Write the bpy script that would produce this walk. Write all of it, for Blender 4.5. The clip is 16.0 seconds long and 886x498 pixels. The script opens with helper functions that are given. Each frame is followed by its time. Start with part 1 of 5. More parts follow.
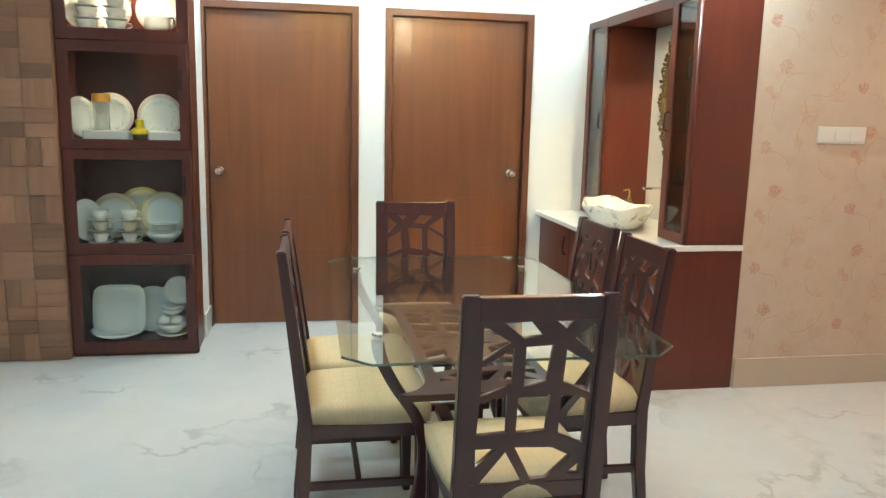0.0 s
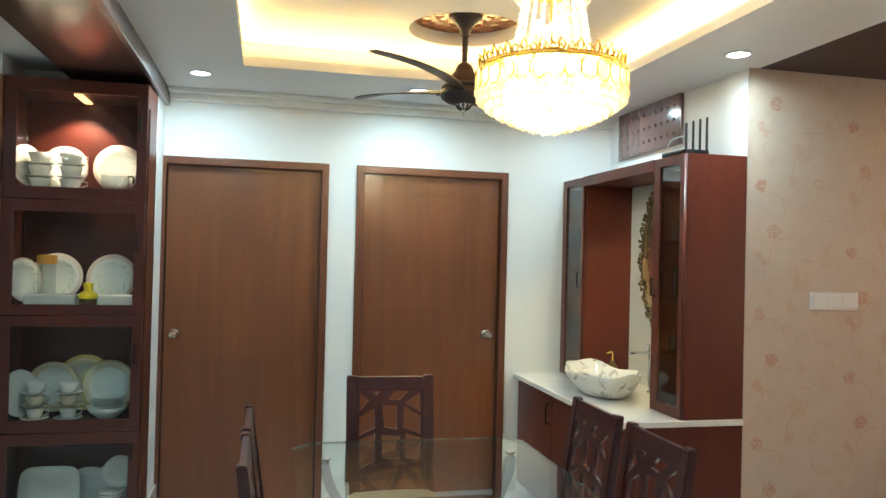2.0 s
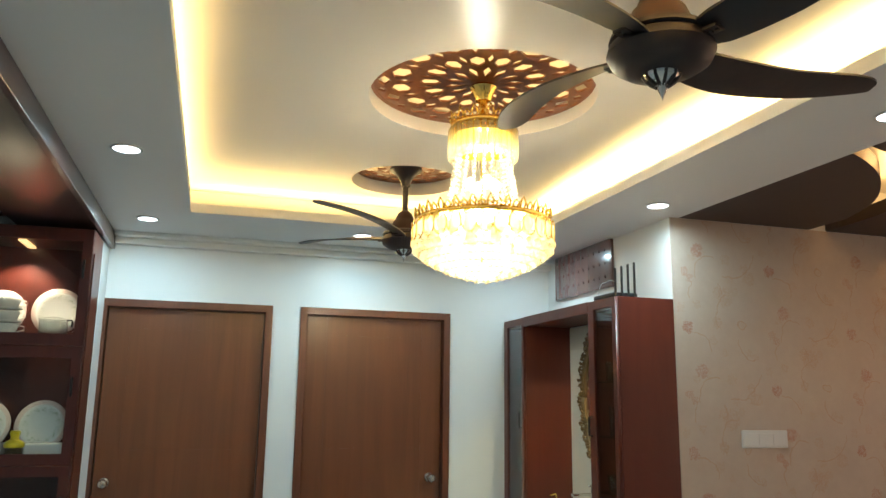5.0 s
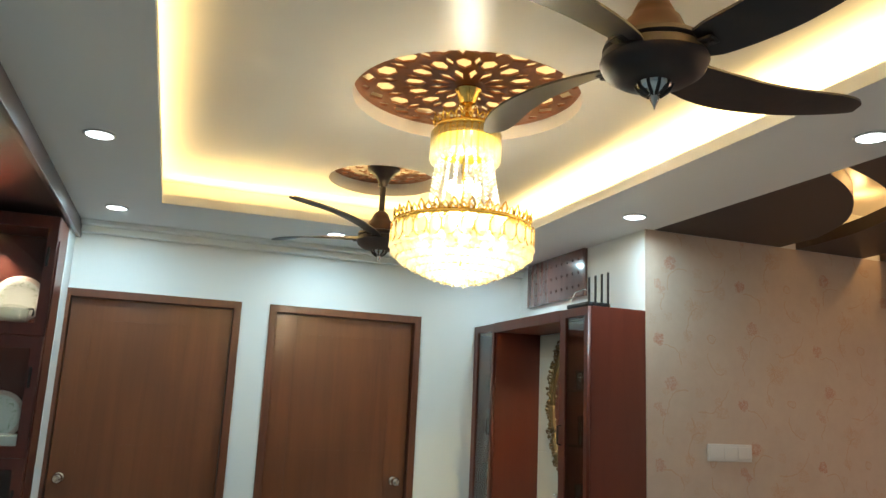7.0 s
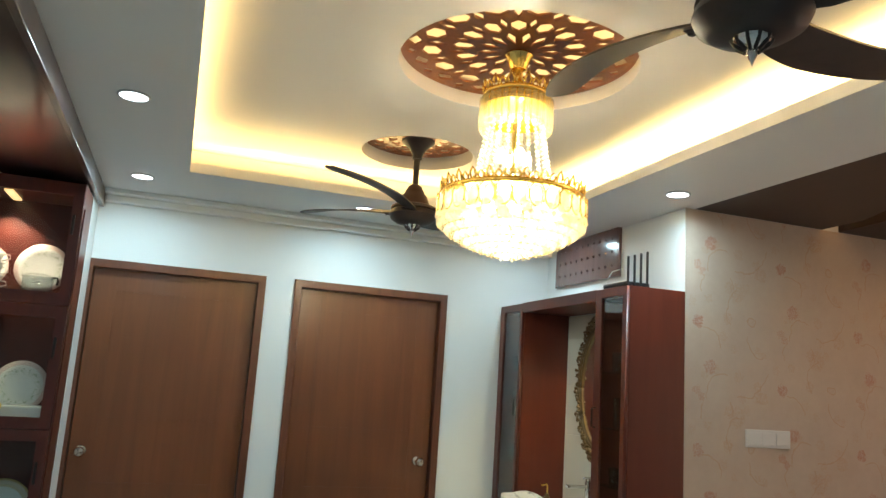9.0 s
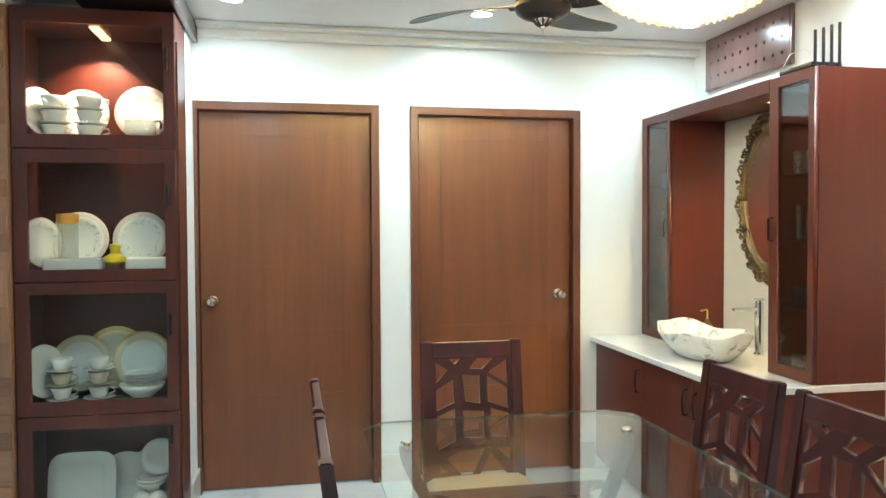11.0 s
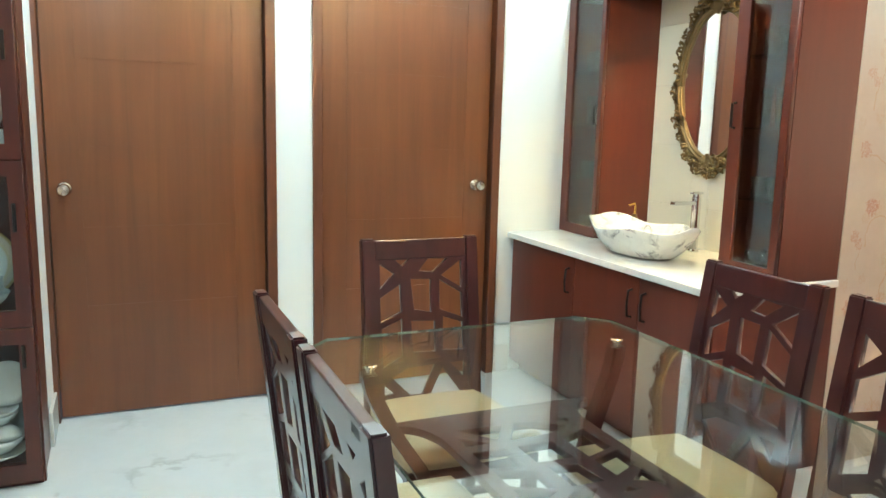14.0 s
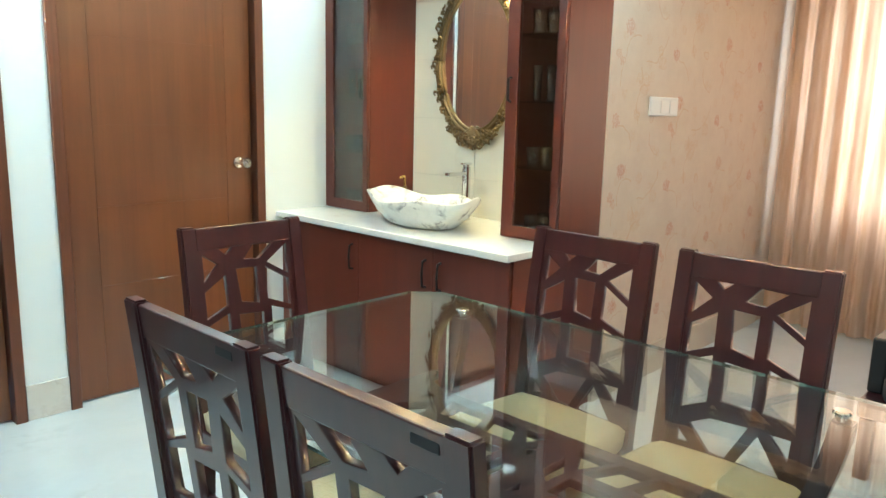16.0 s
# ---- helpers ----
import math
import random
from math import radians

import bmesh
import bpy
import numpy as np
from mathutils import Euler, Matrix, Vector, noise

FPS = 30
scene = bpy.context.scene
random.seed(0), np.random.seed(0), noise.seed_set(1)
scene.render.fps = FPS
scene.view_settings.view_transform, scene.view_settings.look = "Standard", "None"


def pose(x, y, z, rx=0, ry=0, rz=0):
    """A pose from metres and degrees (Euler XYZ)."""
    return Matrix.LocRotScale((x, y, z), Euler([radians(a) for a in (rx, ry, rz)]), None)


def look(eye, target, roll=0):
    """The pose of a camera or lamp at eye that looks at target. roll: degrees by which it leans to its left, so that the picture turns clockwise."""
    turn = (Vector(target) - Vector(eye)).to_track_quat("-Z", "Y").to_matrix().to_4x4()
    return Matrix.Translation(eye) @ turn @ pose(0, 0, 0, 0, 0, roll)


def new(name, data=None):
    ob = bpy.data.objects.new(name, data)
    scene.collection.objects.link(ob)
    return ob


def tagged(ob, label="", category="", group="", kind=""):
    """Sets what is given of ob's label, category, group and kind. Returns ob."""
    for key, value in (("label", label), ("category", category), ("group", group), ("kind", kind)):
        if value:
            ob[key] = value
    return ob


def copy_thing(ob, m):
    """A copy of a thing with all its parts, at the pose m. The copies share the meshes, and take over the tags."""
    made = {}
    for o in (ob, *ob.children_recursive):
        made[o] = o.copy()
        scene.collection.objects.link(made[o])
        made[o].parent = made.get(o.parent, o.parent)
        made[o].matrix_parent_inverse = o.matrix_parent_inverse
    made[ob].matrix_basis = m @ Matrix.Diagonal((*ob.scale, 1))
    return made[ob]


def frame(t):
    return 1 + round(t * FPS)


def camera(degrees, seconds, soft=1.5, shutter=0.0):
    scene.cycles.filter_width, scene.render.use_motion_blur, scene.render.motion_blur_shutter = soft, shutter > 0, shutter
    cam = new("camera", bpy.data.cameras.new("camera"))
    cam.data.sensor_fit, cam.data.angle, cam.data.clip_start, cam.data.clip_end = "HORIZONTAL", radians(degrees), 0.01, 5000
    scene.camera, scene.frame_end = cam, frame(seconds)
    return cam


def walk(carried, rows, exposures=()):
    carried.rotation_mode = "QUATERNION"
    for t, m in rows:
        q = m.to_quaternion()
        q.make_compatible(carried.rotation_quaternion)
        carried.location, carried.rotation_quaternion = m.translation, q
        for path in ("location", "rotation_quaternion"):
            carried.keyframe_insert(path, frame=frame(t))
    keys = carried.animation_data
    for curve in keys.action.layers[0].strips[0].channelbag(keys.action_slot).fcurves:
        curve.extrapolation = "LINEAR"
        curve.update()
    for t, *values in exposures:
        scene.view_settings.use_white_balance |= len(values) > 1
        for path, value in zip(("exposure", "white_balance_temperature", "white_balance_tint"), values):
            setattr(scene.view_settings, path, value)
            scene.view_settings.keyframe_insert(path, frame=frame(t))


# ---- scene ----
cam = camera(60.8, 16.0)
PATH = [
    (0, (0.273, 0.319, 1.415), (0.624, 2.258, 1.077), 1.3),
    (0.5, (0.298, 0.469, 1.442), (0.647, 2.412, 1.124), 1.2),
    (1, (0.292, 0.592, 1.448), (0.632, 2.54, 1.149), 1.4),
    (1.5, (0.251, 0.651, 1.534), (0.643, 2.611, 1.456), 1.4),
    (2, (0.239, 0.638, 1.552), (0.693, 2.586, 1.575), 1.4),
    (2.5, (0.244, 0.615, 1.559), (0.713, 2.557, 1.656), 1.1),
    (3, (0.247, 0.59, 1.574), (0.731, 2.519, 1.79), 0.9),
    (3.5, (0.247, 0.553, 1.582), (0.748, 2.464, 1.892), 0.7),
    (4, (0.256, 0.516, 1.585), (0.778, 2.413, 1.942), 0.6),
    (6.5, (0.246, 0.558, 1.582), (0.872, 2.417, 1.973), 1.9),
    (7, (0.231, 0.567, 1.584), (0.876, 2.42, 1.975), 2.7),
    (7.5, (0.21, 0.58, 1.585), (0.878, 2.423, 1.984), 3.8),
    (8, (0.194, 0.607, 1.585), (0.882, 2.44, 1.996), 4.4),
    (8.5, (0.17, 0.651, 1.572), (0.862, 2.482, 1.981), 4.9),
    (9, (0.129, 0.728, 1.554), (0.766, 2.591, 1.902), 3.8),
    (9.5, (0.12, 0.847, 1.532), (0.689, 2.755, 1.717), 2.6),
    (9.7, (0.123, 0.904, 1.523), (0.622, 2.836, 1.663), 1.8),
    (11.8, (0.136, 1.402, 1.388), (0.518, 3.354, 1.177), -0.0),
    (12, (0.098, 1.443, 1.376), (0.549, 3.375, 1.119), 0.2),
    (12.5, (0.058, 1.507, 1.37), (0.581, 3.413, 1.063), 0.1),
    (13, (0.015, 1.602, 1.358), (0.554, 3.498, 1.022), 0.1),
    (13.5, (-0.02, 1.736, 1.371), (0.557, 3.622, 1.035), 0.3),
    (14, (-0.082, 1.839, 1.37), (0.701, 3.65, 1.042), 1.4),
    (14.5, (-0.23, 1.926, 1.379), (0.856, 3.576, 1.064), 1.3),
    (15, (-0.327, 1.983, 1.369), (0.861, 3.556, 1.035), 1.3),
    (15.2, (-0.351, 2.023, 1.36), (0.839, 3.595, 1.023), 1.4),
    (15.5, (-0.368, 2.083, 1.358), (0.846, 3.635, 1.012), 0.5),
    (16, (-0.397, 2.157, 1.359), (1.041, 3.495, 0.984), 1.5),
]
walk(cam, [(t, look(eye, target, roll)) for t, eye, target, roll in PATH],
     exposures=[(0.0, 0.43, 6950, 13), (1.0, 0.30, 6900, 12), (2.0, -0.24, 6500, 9), (3.5, -0.66, 6400, 8), (8.6, -0.77, 6400, 8), (9.7, -0.36, 6500, 9), (11.8, 0.57, 6750, 11), (14.0, 0.57, 6550, 7), (16.0, 0.55, 6150, 3)])

# ---- plan (metres) ----
WALL_Y = 5.472      # wall with the two doors
PAPER_Y = 3.937     # wallpapered wall
NICHE_X = 2.545     # wall behind the washbasin
CEIL = 2.532        # low ceiling
TRAY = (0.095, 2.04, 1.45, 4.715)   # opening of the raised ceiling: x0, x1, y0, y1
TOP = 2.704          # raised ceiling
AXIS_X = 1.188      # line of the fans and the chandelier
FANS_Y, CHAND_Y = (1.922, 4.33), 3.111

# ---- world and lamps ----
world = bpy.data.worlds.new("world")
scene.world = world
world.use_nodes = True
wn = world.node_tree.nodes
sky = wn.new("ShaderNodeTexSky")
sky.sky_type, sky.sun_disc, sky.sun_elevation, sky.sun_rotation = "NISHITA", False, radians(40), radians(120)
world.node_tree.links.new(sky.outputs["Color"], wn["Background"].inputs["Color"])
wn["Background"].inputs["Strength"].default_value = 0.12


def lamp(name, kind, where, watts, colour, size=0.1, size_y=None, aim=(0, 0, -1), angle=160):
    data = bpy.data.lights.new(name, kind)
    data.energy, data.color = watts, colour
    if kind == "AREA":
        data.shape = "RECTANGLE" if size_y else "DISK"
        data.size = size
        if size_y:
            data.size_y = size_y
        data.spread = radians(angle)
    elif kind == "SPOT":
        data.spot_size, data.spot_blend, data.shadow_soft_size = radians(angle), 0.5, size
    elif kind == "POINT":
        data.shadow_soft_size = size
    ob = new(name, data)
    ob.matrix_world = Matrix.Translation(where) @ Vector(aim).to_track_quat("-Z", "Y").to_matrix().to_4x4()
    return ob


COOL, WARM, AMBER = (0.64, 0.90, 1.0), (1.0, 0.67, 0.25), (1.0, 0.90, 0.68)
# from the seventh on: unseen downlights, added to brighten the room
SPOTS = [(-0.125, 3.653), (-0.14, 4.952), (1.086, 4.99), (2.24, 4.99), (2.345, 3.735), (2.40, 2.397), (-0.125, 2.35), (-0.125, 1.05), (2.38, 1.05), (-0.125, -0.8), (2.38, -0.8), (1.1, -0.4), (-1.9, 3.1), (-1.9, 1.7), (-1.9, 0.3)]
for x, y in SPOTS:
    lamp("downlight_lamp", "AREA", (x, y, CEIL - 0.014), (6.5 if x > 2 else 12.0) if y > 4.5 else 4.2 if x < -1 else 11.5 if y > 3 else 4.8, COOL, size=0.10, angle=172)
tx0, tx1, ty0, ty1 = TRAY
for x, y, w, h, aim in ((tx0 - 0.09, (ty0 + ty1) / 2, 0.03, ty1 - ty0, (0.35, 0, 1)), (tx1 + 0.09, (ty0 + ty1) / 2, 0.03, ty1 - ty0, (-0.35, 0, 1)),
                        ((tx0 + tx1) / 2, ty0 - 0.09, tx1 - tx0, 0.03, (0, 0.35, 1)), ((tx0 + tx1) / 2, ty1 + 0.09, tx1 - tx0, 0.03, (0, -0.35, 1))):
    data = bpy.data.lights.new("cove_lamp", "AREA")
    data.shape, data.size, data.size_y, data.energy, data.color = "RECTANGLE", w, h, (9.0 if y > ty1 else 15.0 if x < tx0 else 21.0) * max(w, h), WARM
    ob = new("cove_lamp", data)
    tilt = math.atan(0.35)
    ob.matrix_world = pose(x, y, 2.60, 180) @ pose(0, 0, 0, math.degrees(tilt) * (-1 if aim[1] > 0 else 1 if aim[1] < 0 else 0), math.degrees(tilt) * (-1 if aim[0] > 0 else 1 if aim[0] < 0 else 0) * -1)
for z, r in ((2.16, 0.05), (2.10, 0.05), (2.34, 0.03), (2.49, 0.03)):
    lamp("chandelier_lamp", "POINT", (AXIS_X, CHAND_Y, z), 14.0 if z < 2.3 else 44.0 if z < 2.4 else 11.0, AMBER, size=r)
lamp("mirror_spot", "SPOT", (2.36, 4.42, 2.02), 42.0, (1.0, 0.84, 0.45), size=0.02, aim=(0.1, 0.25, -1), angle=110)
lamp("shelf_spot", "SPOT", (-0.74, 5.03, 2.335), 44.0, (1.0, 0.84, 0.58), size=0.02, aim=(-0.1, 0.15, -1), angle=110)
for y in (FANS_Y[0], CHAND_Y, FANS_Y[1]):
    lamp("medallion_lamp", "AREA", (AXIS_X, y, 2.7905), 4.5 if y == CHAND_Y else 2.0, WARM, size=0.8 if y == CHAND_Y else 0.5, aim=(0, 0, 1))
for x, y in ((3.70, 3.6), (3.3, 3.0), (2.95, 2.8), (4.15, 3.6)):
    lamp("channel_lamp", "POINT", (x, y, 2.70), 5.0, (1.0, 0.55, 0.19), size=0.03)
lamp("window_light", "AREA", (4.97, 2.1, 1.5), 95.0, (0.95, 0.97, 1.0), size=2.7, size_y=1.45, aim=(-1, 0, 0))


# ---- materials ----
def material(name, base, rough=0.5, metal=0.0, coat=0.0):
    m = bpy.data.materials.new(name)
    m.use_nodes = True
    b = m.node_tree.nodes["Principled BSDF"]
    b.inputs["Base Color"].default_value = (*base, 1)
    b.inputs["Roughness"].default_value, b.inputs["Metallic"].default_value = rough, metal
    b.inputs["Coat Weight"].default_value, b.inputs["Coat Roughness"].default_value = coat, 0.12
    return m, m.node_tree.nodes, m.node_tree.links, b


def node(nodes, kind, **values):
    n = nodes.new("ShaderNode" + kind)
    for key, value in values.items():
        n.inputs[key.replace("_", " ")].default_value = value
    return n


def coords(nodes, links, scale, where="Object"):
    tc, mp = nodes.new("ShaderNodeTexCoord"), nodes.new("ShaderNodeMapping")
    mp.inputs["Scale"].default_value = scale
    links.new(tc.outputs[where], mp.inputs["Vector"])
    return mp.outputs["Vector"]


def ramp(nodes, links, source, stops):
    r = nodes.new("ShaderNodeValToRGB")
    while len(r.color_ramp.elements) < len(stops):
        r.color_ramp.elements.new(0.5)
    for e, (p, c) in zip(r.color_ramp.elements, stops):
        e.position, e.color = p, (*c, 1)
    links.new(source, r.inputs["Fac"])
    return r.outputs["Color"]


def mixed(nodes, links, fac, a, b, blend="MIX"):
    m = nodes.new("ShaderNodeMix")
    m.data_type, m.blend_type = "RGBA", blend
    for socket, value in ((m.inputs[0], fac), (m.inputs[6], a), (m.inputs[7], b)):
        if isinstance(value, bpy.types.NodeSocket):
            links.new(value, socket)
        elif isinstance(value, (int, float)):
            socket.default_value = value
        else:
            socket.default_value = (*value, 1)
    return m.outputs[2]


def bump(nodes, links, b, height, strength, distance=0.002):
    n = nodes.new("ShaderNodeBump")
    n.inputs["Strength"].default_value, n.inputs["Distance"].default_value = strength, distance
    links.new(height, n.inputs["Height"])
    links.new(n.outputs["Normal"], b.inputs["Normal"])


def wood(name, dark, light, rough=0.35, coat=0.3, scale=(28, 28, 1.6), vary=0.0):
    m, n, l, b = material(name, light, rough, coat=coat)
    v = coords(n, l, scale)
    if vary:
        info = n.new("ShaderNodeObjectInfo")
        add = n.new("ShaderNodeVectorMath")
        add.operation = "ADD"
        l.new(v, add.inputs[0]), l.new(info.outputs["Location"], add.inputs[1])
        v = add.outputs[0]
    g = node(n, "TexNoise", Scale=1.0, Detail=6.0, Roughness=0.65, Distortion=0.6)
    l.new(v, g.inputs["Vector"])
    s = node(n, "TexNoise", Scale=2.2, Detail=2.0)
    l.new(coords(n, l, (1, 1, 0.5)), s.inputs["Vector"])
    c = ramp(n, l, g.outputs["Fac"], [(0.2, dark), (0.62, light)])
    c = mixed(n, l, ramp(n, l, s.outputs["Fac"], [(0.35, (0, 0, 0)), (0.7, (0.55,) * 3)]), c, dark)
    if vary:
        hsv = n.new("ShaderNodeHueSaturation")
        mr = n.new("ShaderNodeMapRange")
        mr.inputs["To Min"].default_value, mr.inputs["To Max"].default_value = 1 - vary, 1 + vary
        l.new(info.outputs["Random"], mr.inputs["Value"]), l.new(mr.outputs[0], hsv.inputs["Value"]), l.new(c, hsv.inputs["Color"])
        c = hsv.outputs["Color"]
    l.new(c, b.inputs["Base Color"])
    bump(n, l, b, g.outputs["Fac"], 0.12, 0.001)
    return m


def painted(name, base, rough=0.55, amount=0.06):
    m, n, l, b = material(name, base, rough)
    big = node(n, "TexNoise", Scale=1.3, Detail=3.0)
    l.new(coords(n, l, (1, 1, 1)), big.inputs["Vector"])
    l.new(mixed(n, l, big.outputs["Fac"], base, tuple(c * (1 - amount) for c in base)), b.inputs["Base Color"])
    fine = node(n, "TexNoise", Scale=160.0, Detail=2.0)
    l.new(coords(n, l, (1, 1, 1)), fine.inputs["Vector"])
    bump(n, l, b, fine.outputs["Fac"], 0.10, 0.001)
    return m


def marble(name, base, vein, scale=1.0, rough=0.12, width=0.035, strength=0.55):
    m, n, l, b = material(name, base, rough)
    v = coords(n, l, (scale,) * 3)
    warp = node(n, "TexNoise", Scale=1.1, Detail=5.0, Roughness=0.6)
    l.new(v, warp.inputs["Vector"])
    off = n.new("ShaderNodeVectorMath")
    off.operation = "MULTIPLY_ADD"
    off.inputs[1].default_value = (1.6, 1.6, 1.6)
    l.new(warp.outputs["Color"], off.inputs[0]), l.new(v, off.inputs[2])
    vein_n = node(n, "TexNoise", Scale=0.9, Detail=3.0, Roughness=0.55)
    l.new(off.outputs[0], vein_n.inputs["Vector"])
    line = ramp(n, l, vein_n.outputs["Fac"], [(0.5 - width, (0, 0, 0)), (0.5, (1, 1, 1)), (0.5 + width * 0.7, (0, 0, 0))])
    patch = node(n, "TexNoise", Scale=1.7, Detail=2.0)
    l.new(v, patch.inputs["Vector"])
    mask = ramp(n, l, patch.outputs["Fac"], [(0.45, (0, 0, 0)), (0.65, (strength,) * 3)])
    fac = mixed(n, l, 1.0, line, mask, "MULTIPLY")
    cloud = node(n, "TexNoise", Scale=2.4, Detail=6.0, Roughness=0.6)
    l.new(off.outputs[0], cloud.inputs["Vector"])
    ground = mixed(n, l, ramp(n, l, cloud.outputs["Fac"], [(0.4, (0, 0, 0)), (0.75, (0.4,) * 3)]), base, tuple(0.6 * a + 0.4 * c for a, c in zip(base, vein)))
    l.new(mixed(n, l, fac, ground, vein), b.inputs["Base Color"])
    return m


def wallpaper():
    """Half-drop repeat, 0.532 m wide and 0.642 m high: roses, buds, sprigs and thin curling vines."""
    m, n, l, b = material("rose wallpaper", (0.62, 0.50, 0.40), 0.6)

    def calc(op, a, c=0.0):
        k = n.new("ShaderNodeMath")
        k.operation = op
        for socket, value in ((k.inputs[0], a), (k.inputs[1], c)):
            if isinstance(value, bpy.types.NodeSocket):
                l.new(value, socket)
            else:
                socket.default_value = value
        return k.outputs[0]

    v = coords(n, l, (1, 1, 1))
    flat = n.new("ShaderNodeMapping")
    flat.inputs["Scale"].default_value = (1, 0, 1)
    l.new(v, flat.inputs["Vector"])

    def warped(size, amount):
        k = node(n, "TexNoise", Scale=size, Detail=2.0, Roughness=0.65)
        l.new(flat.outputs[0], k.inputs["Vector"])
        o = n.new("ShaderNodeVectorMath")
        o.operation = "MULTIPLY_ADD"
        o.inputs[1].default_value = (amount, 0, amount)
        l.new(k.outputs["Color"], o.inputs[0]), l.new(flat.outputs[0], o.inputs[2])
        sep = n.new("ShaderNodeSeparateXYZ")
        l.new(o.outputs[0], sep.inputs[0])
        x, z = calc("SUBTRACT", sep.outputs[0], 2.568 + amount / 2), calc("SUBTRACT", sep.outputs[2], 0.267 + amount / 2)
        column = calc("FLOOR", calc("DIVIDE", x, 0.532))
        z = calc("ADD", z, calc("MULTIPLY", calc("FLOORED_MODULO", column, 2.0), 0.321))
        cell = n.new("ShaderNodeCombineXYZ")
        l.new(calc("FLOORED_MODULO", x, 0.532), cell.inputs[0]), l.new(calc("FLOORED_MODULO", z, 0.642), cell.inputs[1])
        return cell.outputs[0]

    def distance(cell, x, z):
        k = n.new("ShaderNodeVectorMath")
        k.operation = "DISTANCE"
        k.inputs[1].default_value = (x, z, 0)
        l.new(cell, k.inputs[0])
        return k.outputs["Value"]

    ragged, wavy = warped(55.0, 0.050), warped(11.0, 0.060)
    torn = node(n, "TexNoise", Scale=120.0, Detail=2.0, Distortion=1.0)
    l.new(flat.outputs[0], torn.inputs["Vector"])
    holes = ramp(n, l, torn.outputs["Fac"], [(0.42, (0.12,) * 3), (0.54, (1, 1, 1))])
    faded = node(n, "TexNoise", Scale=5.0, Detail=2.0)
    l.new(v, faded.inputs["Vector"])
    fade = ramp(n, l, faded.outputs["Fac"], [(0.35, (0.65,) * 3), (0.6, (1, 1, 1))])
    mott = node(n, "TexNoise", Scale=7.0, Detail=6.0, Roughness=0.7)
    l.new(v, mott.inputs["Vector"])
    c = mixed(n, l, ramp(n, l, mott.outputs["Fac"], [(0.35, (0, 0, 0)), (0.7, (1, 1, 1))]), (0.50, 0.400, 0.325), (0.545, 0.45, 0.37))
    # vines: arcs as centre, radius, and the spot round which they show
    for x, z, r, mx, mz, reach in ((0.175, 0.575, 0.105, 0.17, 0.64, 0.13), (0.36, 0.46, 0.125, 0.25, 0.49, 0.10), (0.389, 0.419, 0.022, 0.389, 0.419, 0.1),
                                   (0.33, 0.20, 0.17, 0.42, 0.06, 0.13), (0.20, 0.05, 0.085, 0.15, 0.10, 0.09), (0.47, 0.33, 0.10, 0.40, 0.27, 0.08), (0.11, 0.28, 0.09, 0.16, 0.34, 0.08)):
        ring = calc("ABSOLUTE", calc("SUBTRACT", distance(wavy, x, z), r))
        line = calc("MULTIPLY", calc("LESS_THAN", ring, 0.0030), calc("LESS_THAN", distance(wavy, mx, mz), reach))
        c = mixed(n, l, calc("MULTIPLY", line, 0.46), c, (0.46, 0.27, 0.16))
    # sprigs, buds and roses: place, size, strength and colour
    rose, bud, sprig = (0.42, 0.16, 0.095), (0.45, 0.21, 0.125), (0.47, 0.28, 0.165)
    for x, z, size, amount, tint in ((0.296, 0.567, 0.044, 0.50, sprig), (0.25, 0.595, 0.026, 0.40, sprig), (0.244, 0.428, 0.026, 0.50, sprig), (0.389, 0.419, 0.020, 0.22, sprig), (0.455, 0.030, 0.034, 0.42, sprig),
                                     (0.43, 0.085, 0.022, 0.36, sprig), (0.33, 0.02, 0.020, 0.30, sprig), (0.052, 0.052, 0.020, 0.62, bud), (0.080, 0.020, 0.018, 0.66, bud), (0.43, 0.27, 0.018, 0.42, sprig), (0.47, 0.25, 0.018, 0.42, sprig),
                                     (0.163, 0.160, 0.024, 0.34, sprig), (0.10, 0.13, 0.020, 0.30, sprig), (0.060, 0.400, 0.027, 0.80, rose), (0.134, 0.171, 0.031, 0.72, rose),
                                     (0.21, 0.33, 0.024, 0.30, sprig), (0.31, 0.13, 0.026, 0.34, sprig), (0.02, 0.50, 0.022, 0.30, sprig), (0.12, 0.52, 0.020, 0.34, sprig), (0.36, 0.60, 0.022, 0.30, sprig), (0.28, 0.27, 0.018, 0.28, sprig)):
        amount = min(0.95, amount * 1.18)
        spot = ramp(n, l, calc("DIVIDE", distance(ragged, x, z), size * 1.3), [(0.0, (amount,) * 3), (0.35, (amount * 0.6,) * 3), (0.5, (amount,) * 3), (0.8, (amount * 0.75,) * 3), (1.0, (0, 0, 0))])
        c = mixed(n, l, mixed(n, l, 1.0, mixed(n, l, 1.0, spot, holes, "MULTIPLY"), fade, "MULTIPLY"), c, tint)
    l.new(c, b.inputs["Base Color"])
    bump(n, l, b, mott.outputs["Fac"], 0.2, 0.002)
    return m


